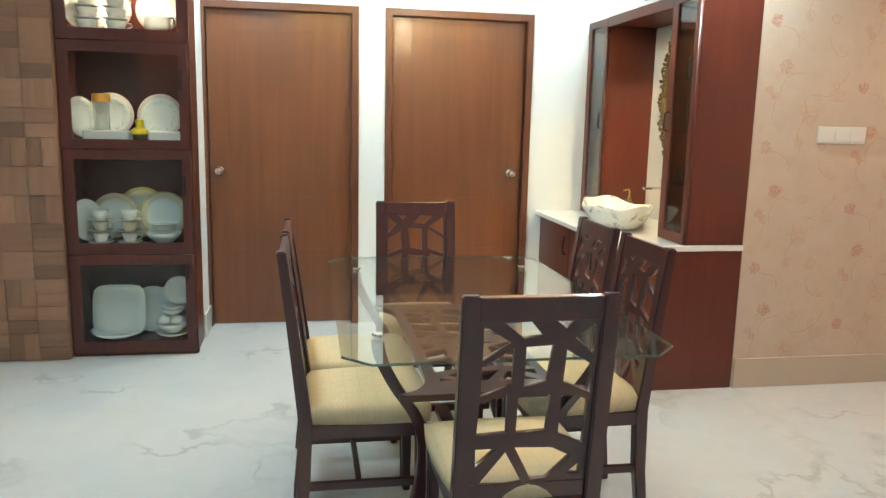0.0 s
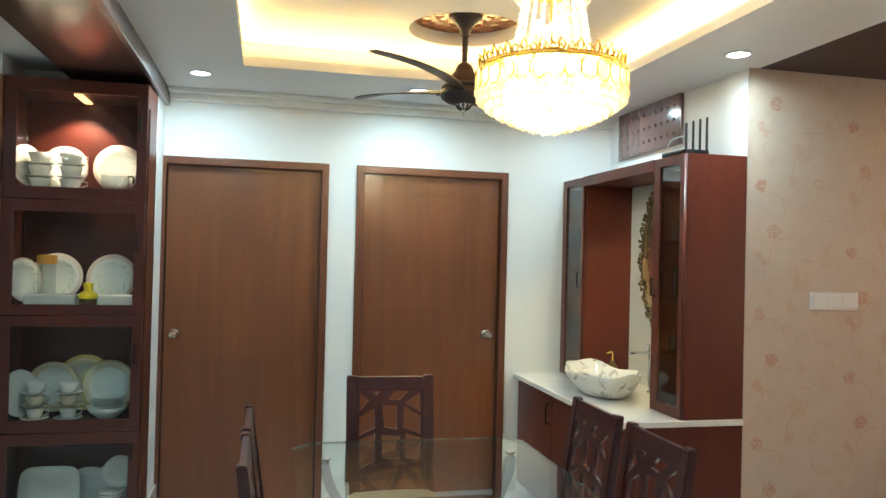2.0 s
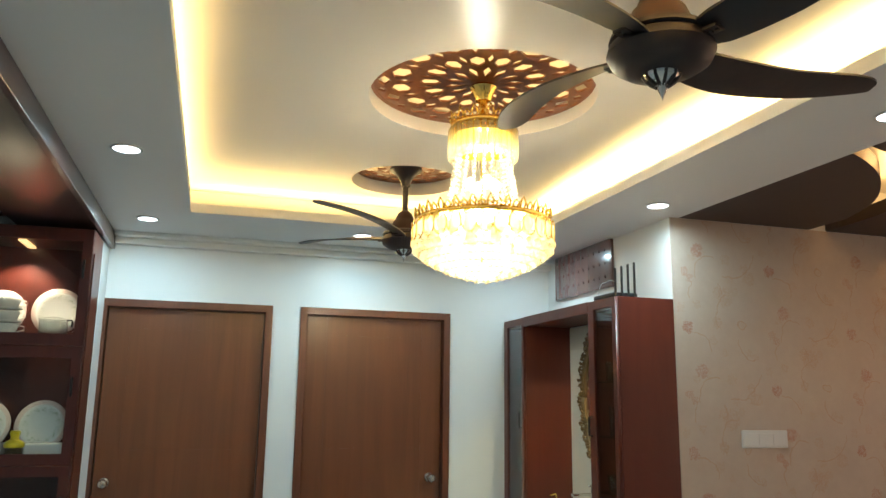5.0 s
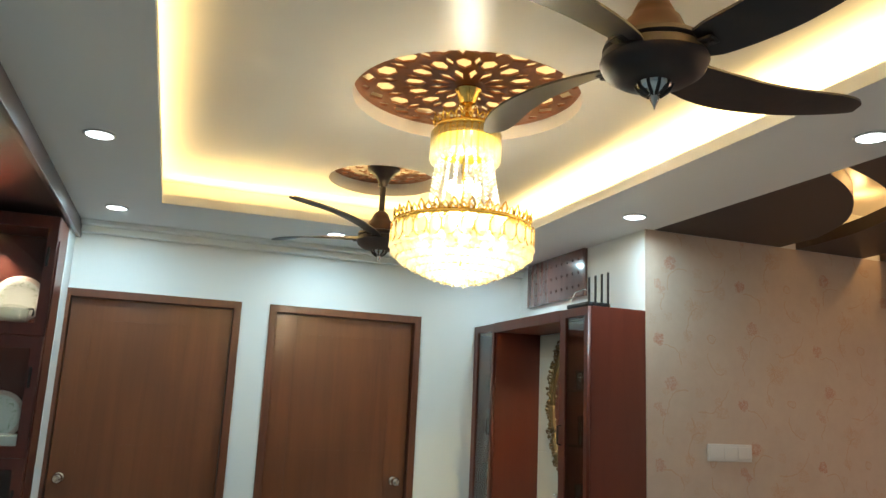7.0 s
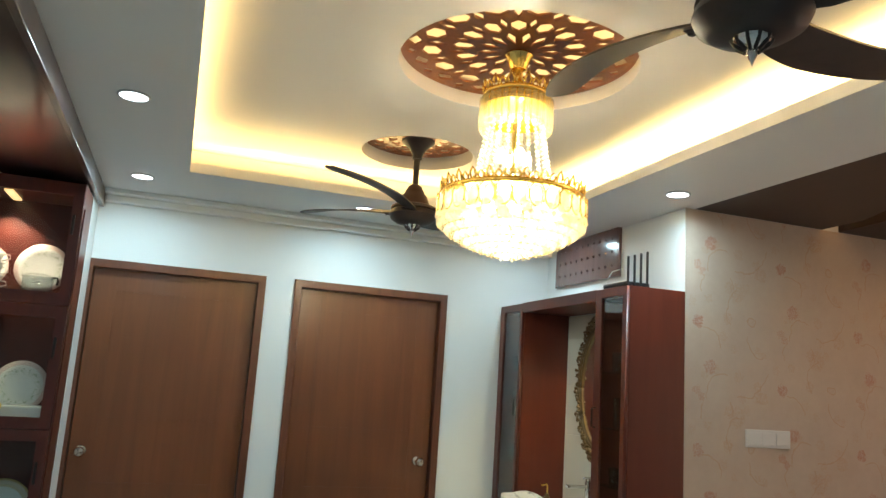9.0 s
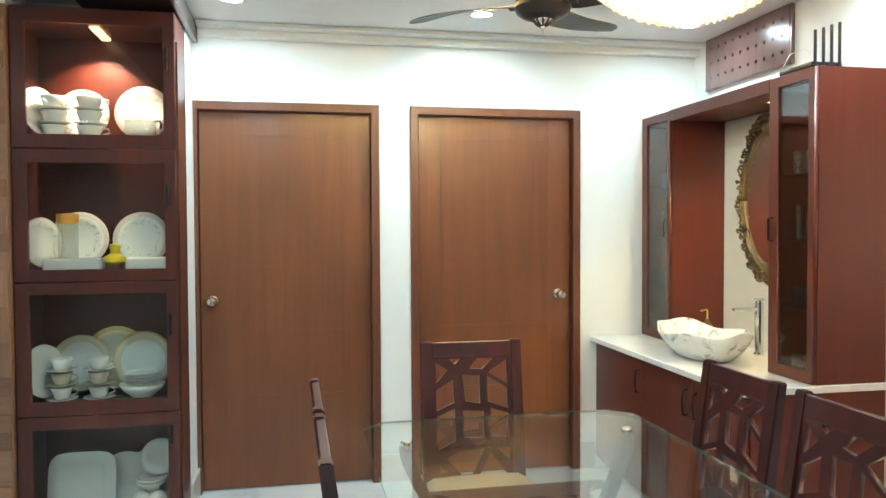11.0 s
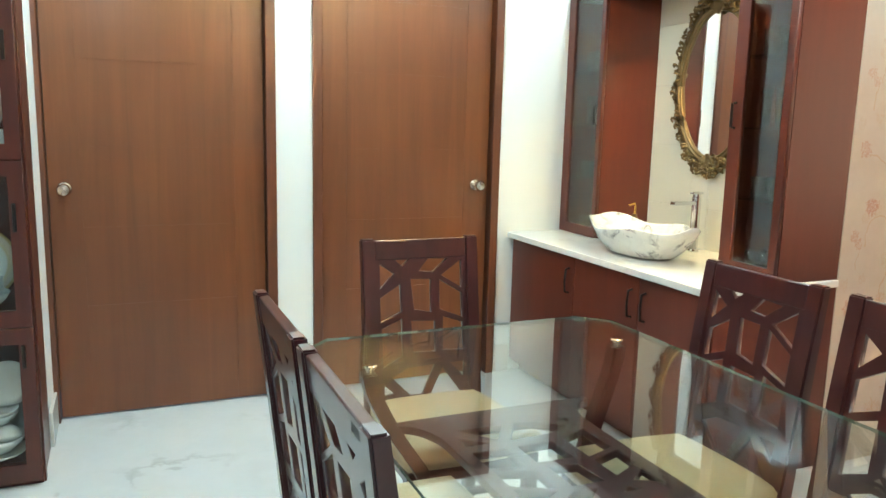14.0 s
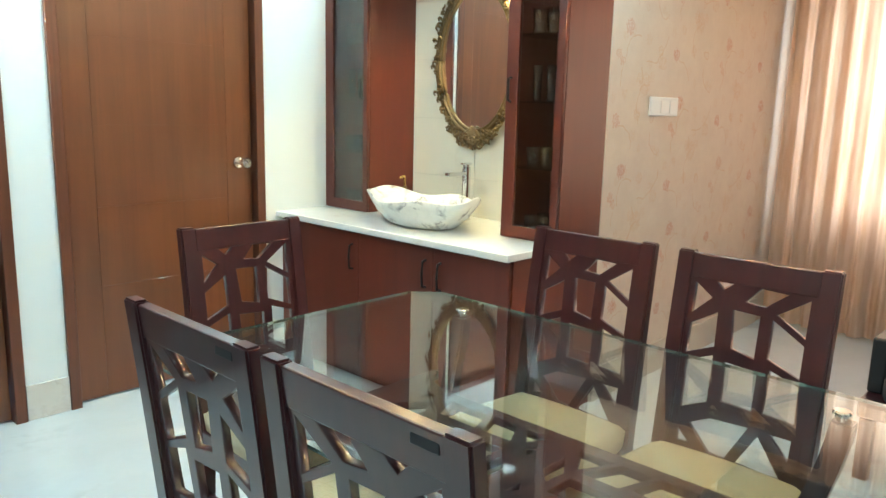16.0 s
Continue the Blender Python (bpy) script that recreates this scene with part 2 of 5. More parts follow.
def glass(name, tint=(1, 1, 1), rough=0.0, ior=1.45, thin=True, gloss=None):
    m = bpy.data.materials.new(name)
    m.use_nodes = True
    n, l = m.node_tree.nodes, m.node_tree.links
    n.remove(n["Principled BSDF"])
    tr, gl, mix, fr = n.new("ShaderNodeBsdfTransparent"), n.new("ShaderNodeBsdfGlossy"), n.new("ShaderNodeMixShader"), n.new("ShaderNodeLayerWeight")
    fr.inputs["Blend"].default_value = 0.5
    power, schlick = n.new("ShaderNodeMath"), n.new("ShaderNodeMath")
    power.operation, schlick.operation = "POWER", "MULTIPLY_ADD"
    power.inputs[1].default_value = 5.0
    r0 = ((ior - 1) / (ior + 1)) ** 2
    schlick.inputs[1].default_value, schlick.inputs[2].default_value = 1 - r0, r0
    l.new(fr.outputs["Facing"], power.inputs[0]), l.new(power.outputs[0], schlick.inputs[0])
    tr.inputs["Color"].default_value = (*tint, 1)
    gl.inputs["Roughness"].default_value = rough
    l.new(schlick.outputs[0], mix.inputs[0]), l.new(tr.outputs[0], mix.inputs[1]), l.new(gl.outputs[0], mix.inputs[2])
    l.new(mix.outputs[0], n["Material Output"].inputs["Surface"])
    return m


def crystal(name, clear, tint):
    m = bpy.data.materials.new(name)
    m.use_nodes = True
    n, l = m.node_tree.nodes, m.node_tree.links
    n.remove(n["Principled BSDF"])
    tl, gl, mix, mix2, tp = (n.new("ShaderNodeBsdf" + k) if k else None for k in ("Translucent", "Glossy", "", "", "Transparent"))
    mix, mix2 = n.new("ShaderNodeMixShader"), n.new("ShaderNodeMixShader")
    tl.inputs["Color"].default_value = (*tint, 1)
    gl.inputs["Roughness"].default_value = 0.08
    mix.inputs[0].default_value, mix2.inputs[0].default_value = 0.35, clear
    l.new(tl.outputs[0], mix.inputs[1]), l.new(gl.outputs[0], mix.inputs[2])
    l.new(mix.outputs[0], mix2.inputs[1]), l.new(tp.outputs[0], mix2.inputs[2])
    l.new(mix2.outputs[0], n["Material Output"].inputs["Surface"])
    return m


def glowing(name, colour, strength):
    m, n, l, b = material(name, (0.8, 0.8, 0.8), 0.5)
    b.inputs["Emission Color"].default_value = (*colour, 1)
    b.inputs["Emission Strength"].default_value = strength
    return m


def curtain_cloth():
    m = bpy.data.materials.new("curtain cloth")
    m.use_nodes = True
    n, l = m.node_tree.nodes, m.node_tree.links
    b = n["Principled BSDF"]
    b.inputs["Base Color"].default_value, b.inputs["Roughness"].default_value = (0.62, 0.40, 0.22, 1), 0.6
    wv = node(n, "TexNoise", Scale=4.0, Detail=3.0)
    l.new(coords(n, l, (1, 6, 0.6)), wv.inputs["Vector"])
    c = ramp(n, l, wv.outputs["Fac"], [(0.35, (0.60, 0.38, 0.25)), (0.65, (0.74, 0.53, 0.40))])
    l.new(c, b.inputs["Base Color"])
    tl, mix = n.new("ShaderNodeBsdfTranslucent"), n.new("ShaderNodeMixShader")
    l.new(c, tl.inputs["Color"])
    mix.inputs[0].default_value = 0.5
    l.new(b.outputs[0], mix.inputs[1]), l.new(tl.outputs[0], mix.inputs[2])
    l.new(mix.outputs[0], n["Material Output"].inputs["Surface"])
    return m


DOOR = wood("door veneer", (0.112, 0.036, 0.014), (0.180, 0.060, 0.021), rough=0.36, coat=0.35, scale=(14, 14, 0.7))
FRAME = wood("door frame wood", (0.085, 0.026, 0.012), (0.15, 0.045, 0.02), rough=0.4, coat=0.15)
CAB = wood("vanity cabinet wood", (0.080, 0.0145, 0.008), (0.118, 0.0225, 0.0115), rough=0.40, coat=0.08, scale=(9, 9, 0.8))
SHELFW = wood("display cabinet wood", (0.050, 0.0085, 0.0055), (0.085, 0.0155, 0.0090), rough=0.35, coat=0.2, scale=(20, 20, 1.2))
CHAIRW = wood("dark lacquered wood", (0.029, 0.0052, 0.0066), (0.050, 0.0095, 0.0105), rough=0.30, coat=0.65)
CEILW = wood("dark ceiling laminate", (0.013, 0.0042, 0.0045), (0.024, 0.0075, 0.0070), rough=0.45, coat=0.04, scale=(20, 1.2, 20))
BEAMW = wood("glossy ceiling band wood", (0.013, 0.0065, 0.0075), (0.024, 0.0115, 0.0135), rough=0.28, coat=0.9, scale=(20, 1.2, 20))
# band wood with a paler base: the downlights' sheen is put into the colour
EDGEW = wood("satin edge board wood, sheen in base", (0.050, 0.026, 0.028), (0.080, 0.043, 0.044), rough=0.32, coat=0.7, scale=(20, 1.2, 20))
CLAD = wood("cladding wood", (0.185, 0.098, 0.060), (0.30, 0.158, 0.096), rough=0.45, coat=0.05, scale=(1.5, 14, 14), vary=0.30)
CLADV = wood("cladding wood upright", (0.185, 0.098, 0.060), (0.30, 0.158, 0.096), rough=0.45, coat=0.05, scale=(14, 14, 1.5), vary=0.30)
MEDAL = wood("medallion wood", (0.20, 0.06, 0.02), (0.30, 0.11, 0.045), rough=0.4, coat=0.1)
WHITE = painted("white wall paint", (0.78, 0.80, 0.79))
CEILP = painted("ceiling paint", (0.80, 0.80, 0.79), 0.42)
CREAM = painted("satin cream ceiling paint", (0.78, 0.755, 0.70), 0.36)
VENTM = wood("vent panel wood", (0.10, 0.050, 0.046), (0.16, 0.080, 0.072), rough=0.22, coat=1.0)
FLOORM = marble("polished floor marble", (0.58, 0.595, 0.60), (0.34, 0.33, 0.32), scale=1.15, rough=0.10)
SLAB = marble("counter marble", (0.72, 0.71, 0.67), (0.55, 0.52, 0.47), scale=3.0, rough=0.15)
BASINM = marble("veined basin ceramic", (0.80, 0.79, 0.74), (0.22, 0.21, 0.22), scale=7.0, rough=0.08, width=0.06, strength=0.9)
SKIRT = marble("skirting stone", (0.62, 0.58, 0.54), (0.45, 0.38, 0.33), scale=3.0, rough=0.2)
PSKIRT = painted("beige skirting stone", (0.50, 0.42, 0.34), 0.3)
TILE = marble("cream wall tile", (0.70, 0.66, 0.55), (0.60, 0.55, 0.45), scale=2.0, rough=0.15, strength=0.3)
PAPER = wallpaper()
PANE = glass("clear pane", (0.94, 0.955, 0.95), ior=1.36)
PANEV = glass("bright pane", (0.93, 0.95, 0.94), ior=1.65)
TABLEG = glass("green table glass", (0.94, 0.98, 0.965), ior=2.2)
EDGEG = material("glass edge", (0.13, 0.24, 0.19), 0.08)[0]
EDGEG.node_tree.nodes["Principled BSDF"].inputs["Transmission Weight"].default_value = 0.55
MIRROR = material("mirror silver", (0.88, 0.88, 0.87), 0.02, 1.0)[0]
GOLD = material("polished gold", (0.95, 0.68, 0.20), 0.2, 1.0)[0]
OLDGOLD = material("antique gilt", (0.22, 0.155, 0.080), 0.40, 1.0)[0]
CHROME = material("chrome", (0.75, 0.76, 0.77), 0.08, 1.0)[0]
KNOB = material("brushed steel", (0.62, 0.52, 0.44), 0.25, 1.0)[0]
BLACK = material("black plastic", (0.012, 0.012, 0.014), 0.35)[0]
HANDLE = material("dark bronze handle", (0.015, 0.010, 0.009), 0.4, 0.3)[0]
FANM = wood("fan body brown", (0.015, 0.009, 0.009), (0.027, 0.016, 0.014), rough=0.48, coat=0.05)
FANCAP = wood("fan cap brown", (0.030, 0.013, 0.010), (0.052, 0.021, 0.015), rough=0.45, coat=0.1)


def fabric():
    m, n, l, b = material("cream seat fabric", (0.58, 0.48, 0.33), 0.8)
    ck = node(n, "TexBrick", Scale=1.0)
    ck.offset, ck.inputs["Brick Width"].default_value, ck.inputs["Row Height"].default_value, ck.inputs["Mortar Size"].default_value = 0.0, 0.05, 0.05, 0.0012
    ck.inputs["Color1"].default_value, ck.inputs["Color2"].default_value, ck.inputs["Mortar"].default_value = (0.60, 0.50, 0.345, 1), (0.57, 0.47, 0.315, 1), (0.53, 0.43, 0.28, 1)
    l.new(coords(n, l, (1, 1, 1)), ck.inputs["Vector"])
    fine = node(n, "TexNoise", Scale=1.0, Detail=2.0)
    l.new(coords(n, l, (60, 420, 60)), fine.inputs["Vector"])
    l.new(mixed(n, l, ramp(n, l, fine.outputs["Fac"], [(0.35, (0, 0, 0)), (0.7, (0.5,) * 3)]), ck.outputs["Color"], (0.46, 0.35, 0.20)), b.inputs["Base Color"])
    bump(n, l, b, fine.outputs["Fac"], 0.35, 0.001)
    return m


CLOTH = fabric()
PORC = painted("white porcelain", (0.74, 0.73, 0.69), 0.15, 0.04)


def garland():
    m, n, l, b = material("porcelain with garland", (0.74, 0.73, 0.70), 0.14)
    tc = n.new("ShaderNodeTexCoord")
    sep = n.new("ShaderNodeSeparateXYZ")
    flat = n.new("ShaderNodeCombineXYZ")
    l.new(tc.outputs["Object"], sep.inputs[0]), l.new(sep.outputs[0], flat.inputs[0]), l.new(sep.outputs[1], flat.inputs[1])
    ln = n.new("ShaderNodeVectorMath")
    ln.operation = "LENGTH"
    l.new(flat.outputs[0], ln.inputs[0])
    sc = n.new("ShaderNodeMath")
    sc.operation = "MULTIPLY"
    sc.inputs[1].default_value = 5.0
    l.new(ln.outputs["Value"], sc.inputs[0])
    band = ramp(n, l, sc.outputs[0], [(0.32, (0, 0, 0)), (0.36, (1, 1, 1)), (0.46, (1, 1, 1)), (0.50, (0, 0, 0))])
    rim = ramp(n, l, sc.outputs[0], [(0.53, (0, 0, 0)), (0.56, (0.55,) * 3)])
    no = node(n, "TexNoise", Scale=85.0, Detail=1.0)
    l.new(flat.outputs[0], no.inputs["Vector"])
    spots = ramp(n, l, no.outputs["Fac"], [(0.54, (0, 0, 0)), (0.62, (0.7,) * 3)])
    c = mixed(n, l, mixed(n, l, 1.0, band, spots, "MULTIPLY"), (0.76, 0.75, 0.72), (0.30, 0.36, 0.22))
    l.new(mixed(n, l, rim, c, (0.62, 0.36, 0.30)), b.inputs["Base Color"])
    return m


PORCF = garland()


def rimmed():
    m, n, l, b = material("porcelain with cream rim", (0.66, 0.69, 0.67), 0.14)
    tc, sep, flat, ln = n.new("ShaderNodeTexCoord"), n.new("ShaderNodeSeparateXYZ"), n.new("ShaderNodeCombineXYZ"), n.new("ShaderNodeVectorMath")
    ln.operation = "LENGTH"
    l.new(tc.outputs["Object"], sep.inputs[0]), l.new(sep.outputs[0], flat.inputs[0]), l.new(sep.outputs[1], flat.inputs[1]), l.new(flat.outputs[0], ln.inputs[0])
    band = ramp(n, l, ln.outputs["Value"], [(0.0, (0.64, 0.69, 0.67)), (0.098, (0.64, 0.69, 0.67)), (0.103, (0.60, 0.53, 0.33)), (0.112, (0.62, 0.57, 0.42)), (0.128, (0.66, 0.62, 0.50)), (0.131, (0.56, 0.44, 0.20))])
    l.new(band, b.inputs["Base Color"])
    return m


PORCR = rimmed()
PORCG = painted("greenish porcelain", (0.64, 0.69, 0.68), 0.12, 0.10)
PORCC = painted("cream porcelain", (0.62, 0.55, 0.42), 0.18, 0.10)
YELLOW = material("yellow plastic", (0.80, 0.60, 0.02), 0.35)[0]
ORANGE = material("orange plastic", (0.75, 0.33, 0.04), 0.4)[0]
LIT = glowing("downlight diffuser", (0.85, 0.95, 1.0), 12.0)
LITWARM = glowing("warm lamp", (1.0, 0.62, 0.25), 2.5)
BULB = glowing("chandelier bulb", (1.0, 0.84, 0.52), 40.0)
CRYSTAL = crystal("lit crystal", 0.35, (1.0, 0.95, 0.76))
PRISMC = crystal("clear prism crystal", 0.62, (1.0, 0.93, 0.60))
AMBERG = crystal("yellow glass", 0.15, (1.0, 0.80, 0.08))
PLASTIC = material("white plastic", (0.66, 0.655, 0.64), 0.35)[0]
CURTAIN = curtain_cloth()
GLASSWARE = glass("drinking glass", (0.88, 0.91, 0.93), ior=2.0)
SHELFG = glass("glass shelf", (0.86, 0.94, 0.91), ior=1.5)


# ---- building helpers ----
def bx(bm, x0, x1, y0, y1, z0, z1, r=0.0, seg=2):
    made = bmesh.ops.create_cube(bm, size=1.0)["verts"]
    for v in made:
        v.co = Vector((x0 if v.co.x < 0 else x1, y0 if v.co.y < 0 else y1, z0 if v.co.z < 0 else z1))
    if r:
        edges = list({e for v in made for e in v.link_edges})
        bmesh.ops.bevel(bm, geom=edges, offset=r, segments=seg, affect="EDGES", profile=0.5)
    return bm


def box(*a, r=0.0, seg=2):
    return bx(bmesh.new(), *a, r=r, seg=seg)


def lathe(profile, at=(0, 0, 0), segs=24, bm=None, axis="Z", squash=(1, 1)):
    bm = bm or bmesh.new()
    rings = []
    for r, z in profile:
        ring = []
        for i in range(segs):
            a = 2 * math.pi * i / segs
            p = (r * math.cos(a) * squash[0], r * math.sin(a) * squash[1], z)
            if axis == "Y":
                p = (p[0], p[2], p[1])
            elif axis == "X":
                p = (p[2], p[0], p[1])
            ring.append(bm.verts.new(Vector(at) + Vector(p)))
        rings.append(ring)
    for a, b in zip(rings, rings[1:]):
        for i in range(segs):
            j = (i + 1) % segs
            bm.faces.new((a[i], a[j], b[j], b[i]))
    for ring in (rings[0], rings[-1]):
        bm.faces.new(ring)
    bmesh.ops.recalc_face_normals(bm, faces=bm.faces)
    return bm


def tube(points, r, segs=10, bm=None, flat=1.0):
    bm = bm or bmesh.new()
    pts = [Vector(p) for p in points]
    rings = []
    for i, p in enumerate(pts):
        d = (pts[min(i + 1, len(pts) - 1)] - pts[max(i - 1, 0)]).normalized()
        side = d.cross(Vector((0, 0, 1))) if abs(d.z) < 0.95 else d.cross(Vector((0, 1, 0)))
        side.normalize()
        up = side.cross(d)
        rr = r[i] if isinstance(r, (list, tuple)) else r
        rings.append([bm.verts.new(p + side * (rr * math.cos(2 * math.pi * k / segs)) + up * (rr * flat * math.sin(2 * math.pi * k / segs))) for k in range(segs)])
    for a, b in zip(rings, rings[1:]):
        for k in range(segs):
            bm.faces.new((a[k], a[(k + 1) % segs], b[(k + 1) % segs], b[k]))
    bm.faces.new(rings[0]), bm.faces.new(rings[-1])
    bmesh.ops.recalc_face_normals(bm, faces=bm.faces)
    return bm


def beam4(points, w, d, bm=None):
    """A squared rod through the points; w and d its widths across x and y."""
    bm = bm or bmesh.new()
    rings = []
    for i, (x, y, z) in enumerate(points):
        ww = w[i] if isinstance(w, (list, tuple)) else w
        dd = d[i] if isinstance(d, (list, tuple)) else d
        rings.append([bm.verts.new((x + sx * ww / 2, y + sy * dd / 2, z)) for sx, sy in ((-1, -1), (1, -1), (1, 1), (-1, 1))])
    for a, b in zip(rings, rings[1:]):
        for k in range(4):
            bm.faces.new((a[k], a[(k + 1) % 4], b[(k + 1) % 4], b[k]))
    bm.faces.new(rings[0]), bm.faces.new(rings[-1])
    bmesh.ops.recalc_face_normals(bm, faces=bm.faces)
    bmesh.ops.bevel(bm, geom=[e for e in bm.edges if len(e.link_faces) == 2 and e.calc_face_angle(0) > 0.6], offset=0.004, segments=2, affect="EDGES")
    return bm


def plate(outline, holes, thick, bevel=0.0):
    """A flat sheet in x and y with holes cut through, from z = 0 up to thick."""
    cu = bpy.data.curves.new("plate", "CURVE")
    cu.dimensions, cu.fill_mode, cu.extrude, cu.bevel_depth, cu.bevel_resolution = "2D", "BOTH", thick / 2 - bevel, bevel, 1
    for poly in [outline, *holes]:
        sp = cu.splines.new("POLY")
        sp.points.add(len(poly) - 1)
        for p, q in zip(sp.points, poly):
            p.co = (q[0], q[1], 0, 1)
        sp.use_cyclic_u = True
    ob = bpy.data.objects.new("plate", cu)
    mesh = bpy.data.meshes.new_from_object(ob)
    bpy.data.objects.remove(ob)
    bpy.data.curves.remove(cu)
    mesh.transform(Matrix.Translation((0, 0, thick / 2)))
    mesh.materials.clear()
    return mesh


def framed(x0, x1, z0, z1, hx0, hx1, hz0, hz1, at, thick, axis="Y", bevel=0.002):
    """An upright frame with one opening; it stands in the plane axis = at and is thick behind it."""
    mesh = plate([(x0 + bevel, z0 + bevel), (x1 - bevel, z0 + bevel), (x1 - bevel, z1 - bevel), (x0 + bevel, z1 - bevel)],
                 [[(hx0 - bevel, hz0 - bevel), (hx1 + bevel, hz0 - bevel), (hx1 + bevel, hz1 + bevel), (hx0 - bevel, hz1 + bevel)]], thick, bevel)
    if axis == "Y":
        mesh.transform(Matrix(((1, 0, 0, 0), (0, 0, -1, at + thick), (0, 1, 0, 0), (0, 0, 0, 1))))
    else:
        mesh.transform(Matrix(((0, 0, 1, at), (1, 0, 0, 0), (0, 1, 0, 0), (0, 0, 0, 1))))
    return mesh


def circle(r, n=48, at=(0, 0)):
    return [(at[0] + r * math.cos(2 * math.pi * i / n), at[1] + r * math.sin(2 * math.pi * i / n)) for i in range(n)]


def shrunk(poly, k):
    cx, cy = sum(p[0] for p in poly) / len(poly), sum(p[1] for p in poly) / len(poly)
    return [(cx + (x - cx) * k, cy + (y - cy) * k) for x, y in poly]


def part(name, shape, mat, parent=None, label="", smooth=False, world=True, kind=""):
    if isinstance(shape, bmesh.types.BMesh):
        mesh = bpy.data.meshes.new(name)
        shape.to_mesh(mesh)
        shape.free()
    else:
        mesh = shape
    if not mesh.materials:
        mesh.materials.append(mat)
    if smooth:
        mesh.shade_smooth()
        if smooth != "all":
            mesh.set_sharp_from_angle(angle=radians(40))
    ob = new(name, mesh)
    if parent:
        ob.parent = parent
        if world and parent.type == "EMPTY":
            ob.matrix_parent_inverse = Matrix.Translation(-parent.location)
    return tagged(ob, label=label, kind=kind)


def thing(name, where, label, category, group=""):
    ob = new(name)
    ob.empty_display_size = 0.1
    ob.location = where
    return tagged(ob, label, category, group)


def structure(name, shape, mat, label="", parent=None):
    return part(name, shape, mat, parent, label, kind="structure")


# ---- floor, walls, ceilings ----
X0, X1, Y0 = -3.0, 4.75, -2.6
structure("floor", box(X0 - 0.2, X1 + 0.4, Y0 - 0.2, WALL_Y + 0.4, -0.1, 0), FLOORM, "polished white marble floor with grey veins")
D1 = (-0.411, 0.612)
D2 = (0.788, 1.803)
DTOP = 2.13
wn_bm = bmesh.new()
for a, b in ((-1.3, D1[0] + 0.01), (D1[1] - 0.01, D2[0] + 0.01), (D2[1] - 0.01, NICHE_X + 0.15)):
    bx(wn_bm, a, b, WALL_Y, WALL_Y + 0.15, 0, 2.9)
for a, b in (D1, D2):
    bx(wn_bm, a + 0.01, b - 0.01, WALL_Y, WALL_Y + 0.15, DTOP - 0.01, 2.9)
structure("wall_north", wn_bm, WHITE, "white painted wall with two door openings")
structure("wall_pier", box(-1.3, -0.386, 5.19, WALL_Y - 0.001, 0, CEIL - 0.001), WHITE, "white wall pier behind the display cabinet")
structure("wall_niche", box(NICHE_X, NICHE_X + 0.15, PAPER_Y + 0.0045, WALL_Y - 0.001, 0, CEIL - 0.001), WHITE, "white wall behind the washbasin")
structure("wall_paper_backing", box(NICHE_X + 0.151, X1, PAPER_Y + 0.0045, PAPER_Y + 0.15, 0, 2.9), WHITE)
structure("wall_paper", box(NICHE_X, X1, PAPER_Y, PAPER_Y + 0.004, 0, CEIL - 0.001), PAPER, "beige wallpaper with faded pink roses")
structure("wall_corner_trim", box(NICHE_X, NICHE_X + 0.007, PAPER_Y - 0.004, PAPER_Y - 0.0005, 0, CEIL - 0.001, r=0.001), PSKIRT, "pale edge strip of the papered wall")
# left and back walls are never in view; added to enclose the light
structure("wall_left", box(X0 - 0.15, X0, Y0, 4.80, 0, 2.9), WHITE, "unseen plain white wall added to close the room")
structure("wall_back", box(X0, X1, Y0 - 0.15, Y0, 0, 2.9), WHITE, "unseen plain white wall added to close the room")
structure("wall_clad_backing", box(X0, -1.080, 4.815, 5.2, 0, 2.42), CLAD, "brown timber wall behind the blocks")
structure("wall_above_cladding", box(X0, -1.080, 4.83, 5.2, 2.421, CEIL - 0.001), WHITE)
we = bmesh.new()
bx(we, X1, X1 + 0.15, Y0, 0.85, 0, 2.9), bx(we, X1, X1 + 0.15, 3.75, PAPER_Y + 0.15, 0, 2.9)
bx(we, X1, X1 + 0.15, 0.85, 3.75, 0, 0.75), bx(we, X1, X1 + 0.15, 0.85, 3.75, 2.2, 2.9)
structure("wall_window", we, WHITE, "white wall with the curtained window")
win = thing("window_1", (X1 + 0.05, 2.0, 0.75), "white framed window behind the curtain", "window")
win["kind"] = "structure"
fr = bmesh.new()
for a, b, c, d in ((0.851, 0.9, 0.751, 2.199), (3.70, 3.749, 0.751, 2.199), (0.9, 3.70, 0.751, 0.8), (0.9, 3.70, 2.15, 2.199), (2.34, 2.39, 0.8, 2.15)):
    bx(fr, X1 + 0.04, X1 + 0.09, a, b, c, d)
part("window_frame", fr, PLASTIC, win)
for a, b in ((0.9, 2.34), (2.39, 3.70)):
    pn = part("pane", box(X1 + 0.06, X1 + 0.066, a, b, 0.8, 2.15), PANE, win)
    pn.visible_shadow = False

rect = lambda a, b, c, d: [(a, c), (b, c), (b, d), (a, d)]
low = plate(rect(X0, 2.6, Y0, WALL_Y), [rect(*TRAY)], 0.05)
low.transform(Matrix.Translation((0, 0, CEIL)))
structure("ceiling", low, CEILP, "grey-white lowered ceiling with a raised tray")
upper = plate(rect(tx0 - 0.3, tx1 + 0.3, ty0 - 0.3, ty1 + 0.3), [circle(0.436, 64, (AXIS_X, CHAND_Y + 0.008)), circle(0.275, 48, (AXIS_X, FANS_Y[0])), circle(0.288, 48, (AXIS_X, FANS_Y[1]))], 0.096)
upper.transform(Matrix.Translation((0, 0, TOP)))
